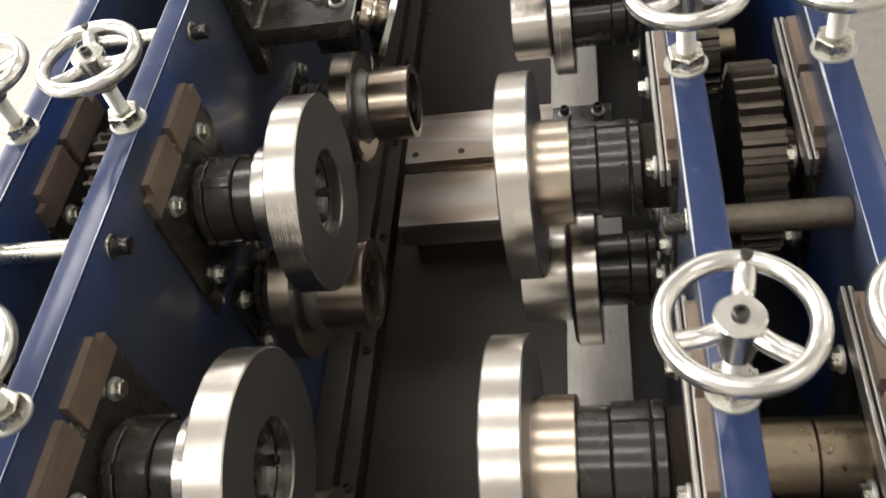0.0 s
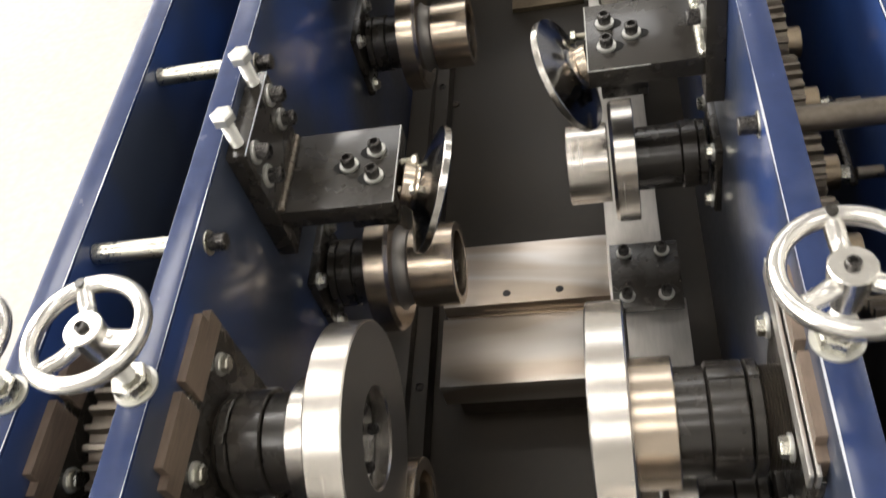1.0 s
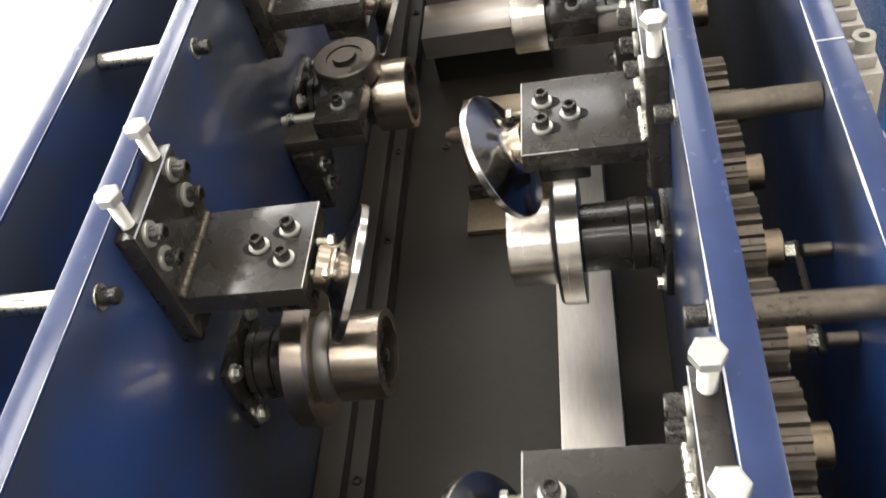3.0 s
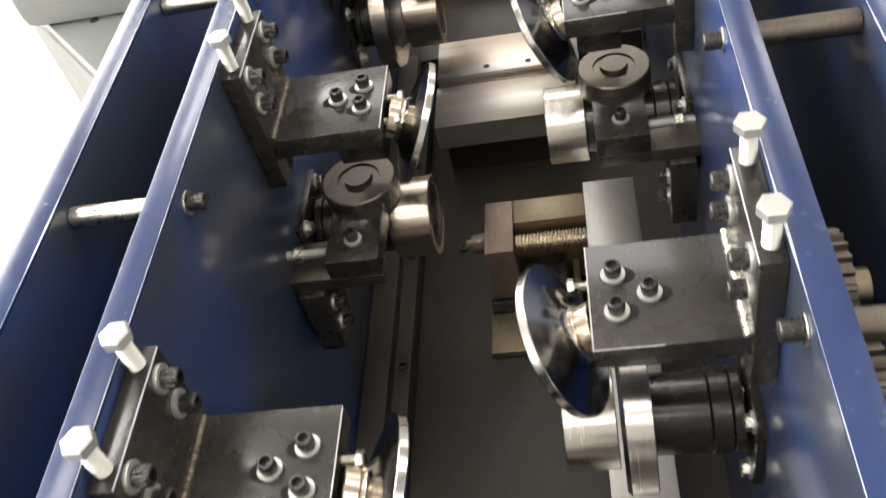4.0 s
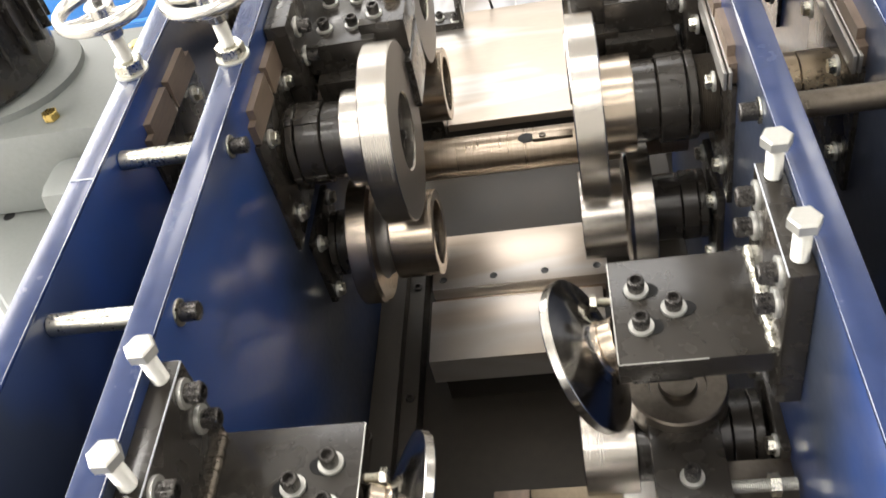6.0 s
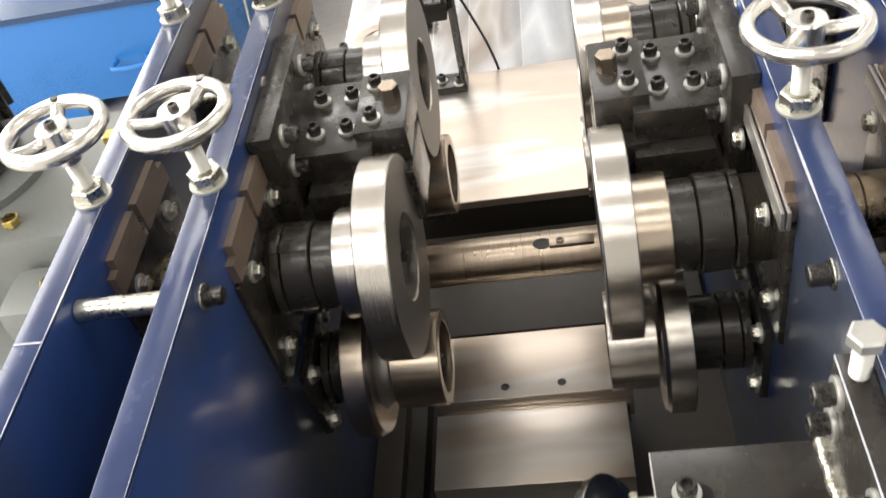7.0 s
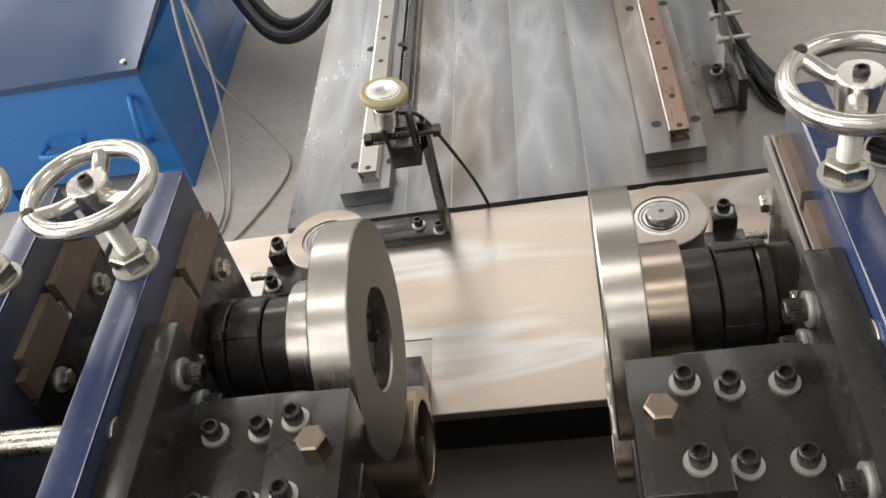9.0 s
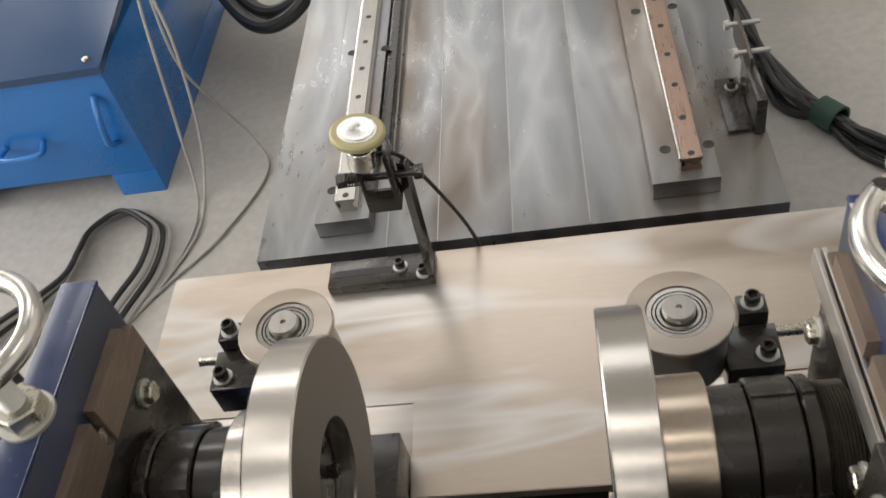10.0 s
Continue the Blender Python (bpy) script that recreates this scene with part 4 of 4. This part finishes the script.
def guide_roll(x, y):
    th = thing("guide_roll", "turned steel guide roll with an open ball bearing", "guide roll", Matrix.Translation((x, y, 0)), group="guide rolls")
    bm = N()
    lathe(bm, [(0.70, 0.028), (0.70, 0.044), (0.705, 0.046), (0.757, 0.046), (0.765, 0.05), (0.772, 0.05), (0.773, 0.049), (0.773, 0.031), (0.770, 0.0305), (0.770, 0.028)], seg=64)
    part("roll", bm, PLATE, th)
    for r0, r1, z in ((0.0255, 0.03, 0.7715), (0.0175, 0.021, 0.7715)):
        part("bearing_ring", ring_washer(r0, r1, 0.012, "bearing_ring", CHROME), None, th).matrix_local = Matrix.Translation((0, 0, z - 0.012))
    part("bearing_seal", ring_washer(0.0205, 0.026, 0.008, "bearing_seal", BLACK), None, th).matrix_local = Matrix.Translation((0, 0, 0.7595))
    part("bearing_ring", ring_washer(0.0222, 0.0246, 0.0035, "bearing_ring", CHROME), None, th).matrix_local = Matrix.Translation((0, 0, 0.7676))
    bm = N()
    lathe(bm, [(0.4005, 0), (0.4005, 0.0158), (0.778, 0.0158), (0.780, 0.0145), (0.780, 0.003), (0.777, 0.002), (0.777, 0)], seg=32)
    part("pin", bm, GREYBAR, th, "bright centre pin with a small dimple")
    sx = 1 if x > 0 else -1
    bm = N()
    bx(bm, min(sx * 0.04, sx * 0.092), max(sx * 0.04, sx * 0.092), -0.04, 0.01, 0.685, 0.728, 0.002)
    holder = part("holder", bm, BLACK, th, "black holder block")
    bm = N()
    bx(bm, min(sx * 0.058, sx * 0.086), max(sx * 0.058, sx * 0.086), 0.0105, 0.034, 0.69, 0.745, 0.002)
    part("clip", bm, BLACK, th)
    for dx, dy, z in ((0.072, 0.022, 0.745), (0.078, -0.026, 0.728)):
        screw(holder, Matrix.Translation((sx * dx, dy, z)) @ Matrix.Scale(0.9, 4))
    bm = N()
    cyl(bm, 0.086, 0.12, 0.0055, AXES["x"] @ Matrix.Identity(4), 16)
    stud = part("stud", bm, ZINC, th)
    stud.matrix_local = Matrix.Translation((0, 0.012, 0.71)) if sx > 0 else Matrix.Translation((0, 0.012, 0.71)) @ Matrix.Rotation(radians(180), 4, "Z")
    bm = N()
    bx(bm, -0.05, 0.05, -0.05, 0.05, 0.4003, 0.47, 0.003)
    part("foot", bm, BLACK, th)
    return th


guide_roll(0.249, 2.548)
guide_roll(-0.14, 2.578)

th = thing("measuring_wheel", "aluminium measuring wheel with yellowed rubber tyre on a sprung black arm", "measuring wheel")
bm = N()
bx(bm, -0.235, -0.063, 2.93, 2.984, 0.4002, 0.418, 0.002)
base = part("base_bar", bm, BLACK, th, "black slotted base bar")
bm = N()
bx(bm, -0.225, -0.125, 2.949, 2.962, 0.4182, 0.4186, 0)
part("slot", bm, HOSE, base)
screw(base, Matrix.Translation((-0.118, 2.957, 0.418)))
screw(base, Matrix.Translation((-0.08, 2.94, 0.418)))
bm = N()
bx(bm, -0.074, -0.064, 2.932, 2.975, 0.418, 0.455, 0.002)
part("arm_foot", bm, BLACK, th)
bm = N()
p, q = Vector((-0.07, 2.955, 0.43)), Vector((-0.062, 2.935, 0.66))
tube(bm, [p, p.lerp(q, 0.5), q], 0.009, 4)
part("arm", bm, BLACK, th, "flat black upright arm")
bm = N()
bx(bm, -0.118, -0.112, 2.90, 2.945, 0.60, 0.70, 0.001)
bx(bm, -0.078, -0.072, 2.90, 2.945, 0.60, 0.70, 0.001)
bx(bm, -0.118, -0.072, 2.90, 2.906, 0.60, 0.64, 0.001)
part("fork", bm, BLACK, th)
bm = N()
cyl(bm, -0.155, -0.04, 0.0055, Matrix.Translation((0, 2.925, 0.645)) @ AXES["x"], 16)
part("pivot_pin", bm, BOLT, th)
for x in (-0.047, -0.155):
    bm = N()
    lathe(bm, [(0, 0), (0, 0.011), (0.012, 0.011), (0.012, 0)], Matrix.Translation((x, 2.925, 0.645)) @ AXES["x"], 6)
    part("pivot_nut", bm, BOLT, th)
bm = N()
tube(bm, [Vector((-0.143 + 0.024 * k / 70, 2.925 + 0.0095 * math.cos(k * 0.55), 0.645 + 0.0095 * math.sin(k * 0.55))) for k in range(71)], 0.0013, 6)
part("spring", bm, BOLT, th)
m = Matrix.Translation((-0.101, 2.911, 0.742)) @ Matrix.Rotation(radians(8), 4, "Y")
bm = N()
cyl(bm, -0.06, -0.03, 0.019, m, 36)
body = part("encoder_body", bm, ALU, th, "grey encoder body")
bm = N()
cyl(bm, -0.0298, -0.0135, 0.0165, m, 36)
part("body_cap", bm, BLACK, body, "black encoder cap")
bm = N()
lathe(bm, [(-0.0125, 0.02), (-0.0125, 0.033), (-0.009, 0.0365), (-0.003, 0.0365), (0.0, 0.0335), (0.0, 0.02)], m, 48)
part("tyre", bm, YELLOW, th, "yellowed rubber tyre")
bm = N()
lathe(bm, [(-0.011, 0), (-0.011, 0.026), (0.0008, 0.026), (0.0012, 0.0225), (0.003, 0.0225), (0.003, 0.002), (0.002, 0)], m, 40)
part("wheel_disc", bm, ALU, th, "pale aluminium wheel disc")
bm = N()
tube(bm, spline([(-0.09, 2.92, 0.69), (-0.06, 2.94, 0.66), (-0.02, 2.98, 0.52), (0.0, 3.005, 0.42), (0.01, 3.02, 0.33)]), 0.003, 8)
part("lead", bm, HOSE, th, "thin black lead")

# ---- run-out bench with its two slide rails ----
bench = thing("run_out_bench", "wide planed steel run-out bench", "bench")
edges = [-0.40, -0.165, -0.075, 0.055, 0.185, 0.505]
for k, (a, b) in enumerate(zip(edges, edges[1:])):
    bm = N()
    bx(bm, a + 0.0003, b - 0.0003, 3.068, 7.2, 0.31, 0.349 + (0.0006 if k % 2 else 0), 0.0012)
    part("plank", bm, BENCH, bench)
    if k:
        bm = N()
        bx(bm, a - 0.0011, a + 0.0011, 3.069, 7.199, 0.3485, 0.3502, 0.0003)
        part("seam", bm, GREYBAR, bench, "bright ridge along a plank joint")
bm = N()
bx(bm, -0.395, 0.50, 3.09, 7.1, 0.2, 0.3095, 0.002)
part("frame", bm, GEAR, bench, "dark bench frame")
for x in (-0.36, 0.45):
    for y in (3.2, 5.0, 6.9):
        bm = N()
        bx(bm, x - 0.04, x + 0.04, y - 0.04, y + 0.04, FLOOR, 0.1995, 0.003)
        part("leg", bm, BLUE, bench)


def slide_rail(x0, x1, mat):
    th = thing("slide_rail", "ground linear rail with counterbored holes on a bright steel pad", "linear rail", group="slide rails on the bench")
    bm = N()
    bx(bm, x0, x1, 3.108, 7.1, 0.3502, 0.385, 0.0015)
    pad = part("pad", bm, BENCH, th, "bright planed pad")
    c = (x0 + x1) / 2 + 0.012
    bm = N()
    prof = [(-0.0165, 0), (-0.0165, 0.006), (-0.0115, 0.011), (-0.0115, 0.018), (-0.0165, 0.022), (-0.0165, 0.027), (0.0165, 0.027), (0.0165, 0.022), (0.0115, 0.018), (0.0115, 0.011), (0.0165, 0.006), (0.0165, 0)]
    va = [bm.verts.new((c + x, 3.131, 0.3853 + z)) for x, z in prof]
    vb = [bm.verts.new((c + x, 7.1, 0.3853 + z)) for x, z in prof]
    n = len(prof)
    for k in range(n):
        bm.faces.new((va[k], va[(k + 1) % n], vb[(k + 1) % n], vb[k]))
    bm.faces.new(va)
    bm.faces.new(vb[::-1])
    rail = part("rail", bm, mat, th, "ground linear rail")
    # added bright strip that draws the white reflection on the rail's left side
    bm = N()
    bx(bm, c - 0.0205, c - 0.0168, 3.133, 7.1, 0.3853, 0.4115, 0.0005)
    part("flank_glint", bm, WHEEL, rail, "bright strip for the reflection along the rail side")
    y = 3.143
    hole = meshed("hole", lathe(N(), [(0, 0), (0, 0.0058), (0.0003, 0.0058), (0.0003, 0)], seg=18), HOSE)
    while y < 5.2:
        h = part("hole", hole, None, rail, "dark counterbored hole")
        h.matrix_local = Matrix.Translation((c, y, 0.4124))
        y += 0.09
    for yy in (3.188, 3.6, 4.08):
        for dx in (-0.036, 0.036):
            bm = N()
            lathe(bm, [(0.3852, 0), (0.3852, 0.0085), (0.3856, 0.0095), (0.3852, 0.0098)], Matrix.Translation((c + dx, yy, 0)), 24)
            part("counterbore", bm, HOSE, pad, "dark counterbore")
    return th


slide_rail(0.292, 0.402, PINK)
slide_rail(-0.288, -0.19, GREYBAR)
bm = N()
bx(bm, -0.188, -0.168, 3.3, 7.1, 0.3505, 0.378, 0.002)
solid("rack_bar", bm, BLACK, "dark toothless rack bar along the bench rail", "rack bar")

th = thing("sensor_post", "black sensor bracket with two long bright screws", "sensor bracket")
bm = N()
bx(bm, 0.44, 0.4815, 3.245, 3.39, 0.3505, 0.357, 0.001)
part("foot", bm, BLACK, th)
screw(th, Matrix.Translation((0.465, 3.36, 0.357)))
bm = N()
bx(bm, 0.482, 0.5, 3.235, 3.37, 0.3505, 0.425, 0.002)
part("upright", bm, BLACK, th)
bm = N()
bx(bm, 0.487, 0.492, 3.32, 3.47, 0.39, 0.45, 0.001)
part("side_plate", bm, GEAR, th)
for y in (3.355, 3.44):
    bm = N()
    lathe(bm, [(-0.008, 0), (-0.008, 0.009), (0.0, 0.009), (0.0, 0.0045), (0.055, 0.0045), (0.055, 0)], Matrix.Translation((0.472, y, 0.438)) @ AXES["x"], 12)
    part("long_screw", bm, GALV, th, "long bright screw")

# ---- cables beside the bench ----
rng = random.Random(5)
for k in range(12):
    o = [rng.uniform(-0.026, 0.026) for _ in range(14)]
    h = [FLOOR + 0.012 + rng.uniform(0, 0.05) for _ in range(6)]
    bm = N()
    tube(bm, spline([(0.60 + o[0], 5.2, h[0]), (0.625 + o[1], 4.6 + o[2], h[1]), (0.655 + o[3], 4.15, h[2]), (0.705 + o[4], 3.86 + o[5], h[3]), (0.785 + o[6] * 0.5, 3.745 + o[7] * 0.5, FLOOR + 0.035 + o[8] * 0.7), (0.86 + o[9], 3.62 + o[10], h[4]), (1.05 + o[11], 3.42 + o[12], h[5])]), 0.0085, 8)
    solid("cable", bm, HOSE, "black cable of a taped bundle on the floor", "cable", group="black cable bundle")
bm = N()
lathe(bm, [(-0.03, 0.03), (-0.03, 0.036), (0.03, 0.037), (0.03, 0.03)], Matrix.Translation((0.785, 3.745, FLOOR + 0.036)) @ Vector((0.08, -0.12, 0)).to_track_quat("Z", "Y").to_matrix().to_4x4(), 20, True)
solid("cable_tape", bm, GREENCLOTH, "strip of green tape round the cable bundle", "tape")
bm = N()
lathe(bm, [(-0.004 + 0.004 * math.sin(a), 0.042 + 0.004 * math.cos(a)) for a in [6.283185 * q / 8 for q in range(8)]], Matrix.Translation((0.90, 3.545, FLOOR + 0.045)) @ Matrix.Rotation(radians(40), 4, "X"), 36, True)
solid("hose_end_ring", bm, GALV, "pale metal ring at the end of a hose", "hose ring")

# ---- blue control cabinet, loose wires, hose ----
CX, CY, CZ = -0.945, 3.815, 0.30
cab = thing("control_cabinet", "bright blue painted control cabinet with a sloping glossy lid", "cabinet")
bm = N()
bx(bm, CX - 1.2, CX, CY, CY + 0.9, FLOOR + 0.08, CZ - 0.012, 0.004)
part("body", bm, CABINET, cab)
bm = N()
v = [(CX - 1.21, CY - 0.012, CZ - 0.01), (CX + 0.012, CY - 0.012, CZ - 0.01), (CX + 0.012, CY + 0.92, CZ + 0.12), (CX - 1.21, CY + 0.92, CZ + 0.12)]
low = [bm.verts.new(p) for p in v]
top = [bm.verts.new((p[0], p[1], p[2] + 0.02)) for p in v]
bm.faces.new(low[::-1])
bm.faces.new(top)
for k in range(4):
    bm.faces.new((low[k], low[(k + 1) % 4], top[(k + 1) % 4], top[k]))
part("lid", bm, DESKTOP, cab, "glossy dark blue sloping lid")
bm = N()
lathe(bm, [(0, 0), (0, 0.009), (0.006, 0.009), (0.008, 0.006), (0.008, 0)], Matrix.Translation((CX - 0.03, CY + 0.02, CZ + 0.014)), 20)
part("lid_knob", bm, ZINC, cab, "small bright knob")
for x0, x1 in ((CX - 0.13, CX), (CX - 1.2, CX - 0.55)):
    bm = N()
    bx(bm, x0, x1, CY, CY + 0.9, FLOOR, FLOOR + 0.0795, 0.004)
    part("foot", bm, CABINET, cab)
bm = N()
tube(bm, spline([(CX - 0.36, CY - 0.004, 0.10), (CX - 0.36, CY - 0.045, 0.095), (CX - 0.25, CY - 0.05, 0.10), (CX - 0.25, CY - 0.004, 0.105)], 8), 0.008, 10)
part("grip", bm, CABINET, cab, "blue wire grip")
bm = N()
tube(bm, spline([(CX - 0.05, CY - 0.004, 0.22), (CX - 0.04, CY - 0.045, 0.19), (CX - 0.05, CY - 0.05, 0.11), (CX - 0.055, CY - 0.004, 0.07)], 8), 0.009, 10)
part("hook_handle", bm, CABINET, cab, "blue curved handle")

F = FLOOR + 0.006
for pts in (
    [(-0.815, 3.95, 0.46), (-0.82, 3.90, 0.36), (-0.835, 3.83, 0.08), (-0.845, 3.78, F + 0.01), (-0.828, 3.64, F), (-0.87, 3.47, F), (-0.93, 3.36, F), (-1.0, 3.2, F)],
    [(-0.805, 3.95, 0.46), (-0.775, 3.90, 0.30), (-0.79, 3.84, 0.05), (-0.82, 3.77, F + 0.01), (-0.815, 3.62, F), (-0.88, 3.44, F), (-0.95, 3.32, F)],
    [(-0.80, 3.96, 0.46), (-0.80, 3.92, 0.22), (-0.775, 3.98, 0.02), (-0.72, 3.98, F + 0.004), (-0.655, 3.83, F), (-0.745, 3.605, F), (-0.852, 3.466, F), (-0.93, 3.36, F), (-0.99, 3.22, F)],
):
    bm = N()
    tube(bm, spline(pts, 14), 0.004, 8)
    solid("wire", bm, CABLE, "thin grey wire hanging down to the floor", "wire", group="loose grey wires")
for k in range(4):
    r, h = 0.012 * k, FLOOR + 0.012 + 0.013 * k
    bm = N()
    tube(bm, spline([(-1.30, 3.28 + r, h), (-1.17 + r, 3.47, h), (-1.145 + r, 3.57, h), (-1.13 + r, 3.68 - r, h), (-1.03, 3.735 - r, h), (-0.92 - r, 3.675 - r * 0.6, h), (-0.885 - r, 3.605, h), (-0.885 - r, 3.49, h), (-0.93 - r, 3.36, h), (-1.0, 3.18, h)], 8), 0.0075, 8)
    solid("hose_loop", bm, HOSE if k % 2 else CABLE, "dark grey hose looped on the floor", "hose", group="looped hoses")
for k in range(2):
    bm = N()
    tube(bm, spline([(-0.93, 4.6 + 0.1 * k, 0.15), (-0.75, 4.35 + 0.08 * k, 0.04), (-0.6, 4.3 + 0.07 * k, 0.06), (-0.43, 4.38 + 0.07 * k, 0.2)], 10), 0.022, 10)
    solid("hose", bm, HOSE, "thick black corrugated hose behind the cabinet", "hose", group="thick hoses")


# ---- grey gearbox beside the left side plate ----
gb = thing("gearbox", "grey painted cast gearbox with brass-coloured plugs", "gearbox")
bm = N()
outline = [(-0.44, 1.63), (-0.44, 2.42), (-0.98, 2.42), (-0.98, 2.25)]
low = [bm.verts.new((x, y, FLOOR)) for x, y in outline]
top = [bm.verts.new((x, y, 0.66)) for x, y in outline]
bm.faces.new(low)
bm.faces.new(top[::-1])
for k in range(4):
    bm.faces.new((low[k], top[k], top[(k + 1) % 4], low[(k + 1) % 4]))
bmesh.ops.bevel(bm, geom=[e for e in bm.edges if all(v.co.z > 0.6 for v in e.verts)], offset=0.012, segments=3, affect="EDGES")
casing = part("lower_casing", bm, GREYPAINT, gb, "grey painted casing with a slanting side")
for x, y in ((-0.768, 2.137), (-0.56, 1.86)):
    bm = N()
    lathe(bm, [(0.6602, 0), (0.6602, 0.008), (0.6607, 0.0095), (0.6602, 0.0102)], Matrix.Translation((x, y, 0)), 20)
    part("hole", bm, HOSE, casing, "dark threaded hole")
bm = N()
bx(bm, -0.92, -0.47, 2.13, 2.42, 0.6605, 0.82, 0.03)
part("upper_casing", bm, GREYPAINT, gb)
bm = N()
bx(bm, -0.62, -0.452, 2.03, 2.125, 0.6605, 0.78, 0.025)
part("bearing_boss", bm, GREYPAINT, gb)
bm = N()
lathe(bm, [(0.8202, 0.05), (0.8202, 0.13), (0.832, 0.13), (0.84, 0.115), (0.84, 0.05)], Matrix.Translation((-0.74, 2.29, 0)), 48, True)
part("rim_ring", bm, GREYPAINT, gb, "raised round casing rim")
for x, y, z in ((-0.545, 2.075, 0.7805), (-0.615, 2.165, 0.8205), (-0.52, 2.33, 0.8205)):
    s = part("plug", hex_head(0.013, 0.012, 0, 0.005, "plug", BRASS), None, gb, "brass-coloured hexagon plug")
    s.matrix_local = Matrix.Translation((x, y, z))
bm = N()
cyl(bm, 0.8405, 1.06, 0.145, Matrix.Translation((-0.79, 2.28, 0)), 56, 0.01)
motor = part("motor", bm, BLACK, gb, "dark motor housing with cooling ribs")
for k in range(24):
    a = radians(15 * k)
    bm = N()
    bx(bm, 0.1455, 0.16, -0.0025, 0.0025, 0.89, 1.04, 0.001)
    rib = part("cooling_rib", bm, BLACK, motor)
    rib.matrix_local = Matrix.Translation((-0.79, 2.28, 0)) @ Matrix.Rotation(a, 4, "Z")

# ---- worm drive beside the right side plate ----
gm = thing("worm_drive", "dusty cast aluminium worm drive with ribs and a round flange", "gear motor")
bm = N()
bx(bm, 0.575, 0.745, 1.55, 1.80, 0.30, 0.50, 0.012)
part("casing", bm, CASTALU, gm)
for k in range(5):
    bm = N()
    bx(bm, 0.59, 0.732, 1.565 + 0.045 * k, 1.574 + 0.045 * k, 0.5005, 0.524, 0.002)
    part("rib", bm, CASTALU, gm)
for x in (0.735, 0.60):
    bm = N()
    lathe(bm, [(0.5005, 0.009), (0.5005, 0.02), (0.528, 0.019), (0.528, 0.009)], Matrix.Translation((x - 0.012, 1.62, 0)), 24, True)
    part("eye_boss", bm, CASTALU, gm)
for x, y in ((0.60, 1.548), (0.72, 1.548)):
    for z in (0.33, 0.46):
        s = part("hexagon_screw", HEX, None, gm)
        s.matrix_local = Matrix.Translation((x, y + 0.0015, z)) @ Matrix.Rotation(radians(90), 4, "X")
bm = N()
lathe(bm, [(0, 0), (0, 0.035), (0.05, 0.036), (0.055, 0.07), (0.075, 0.07), (0.078, 0.05), (0.15, 0.05), (0.15, 0)], Matrix.Translation((0.672, 1.40, 0.40)) @ AXES["y"], 40)
part("flange", bm, CASTALU, gm, "round dusty flange")
for k in range(4):
    a = radians(45 + 90 * k)
    s = part("flange_screw", HEX, None, gm)
    s.matrix_local = Matrix.Translation((0.672 + 0.056 * math.cos(a), 1.455, 0.40 + 0.056 * math.sin(a))) @ Matrix.Rotation(radians(90), 4, "X")
bm = N()
cyl(bm, 1.30, 1.40, 0.018, Matrix.Translation((0.672, 0, 0.40)) @ AXES["y"], 24)
part("drive_shaft", bm, GEAR, gm, "dark drive shaft end")
bm = N()
bx(bm, 0.58, 0.70, 1.50, 1.82, FLOOR, 0.2995, 0.005)
part("pedestal", bm, GREYPAINT, gm)

cb = thing("switch_cabinet", "bright blue switch cabinet with a cream panel on the floor", "cabinet")
bm = N()
bx(bm, 0.93, 1.75, 2.03, 2.75, FLOOR, 0.72, 0.006)
part("body", bm, CABINET, cb)
bm = N()
bx(bm, 1.01, 1.70, 2.022, 2.0295, FLOOR + 0.06, 0.66, 0.004)
part("panel", bm, CREAM, cb, "cream front panel")
th = thing("cover_strip", "long grey-brown cover strip beside the side plate", "cover strip")
bm = N()
bx(bm, 0.66, 0.70, 0.55, 1.29, 0.24, 0.28, 0.003)
part("strip", bm, GREYPAINT, th)
for y in (0.62, 1.2):
    bm = N()
    bx(bm, 0.665, 0.695, y - 0.02, y + 0.02, FLOOR, 0.2395, 0.003)
    part("post", bm, BLACK, th)
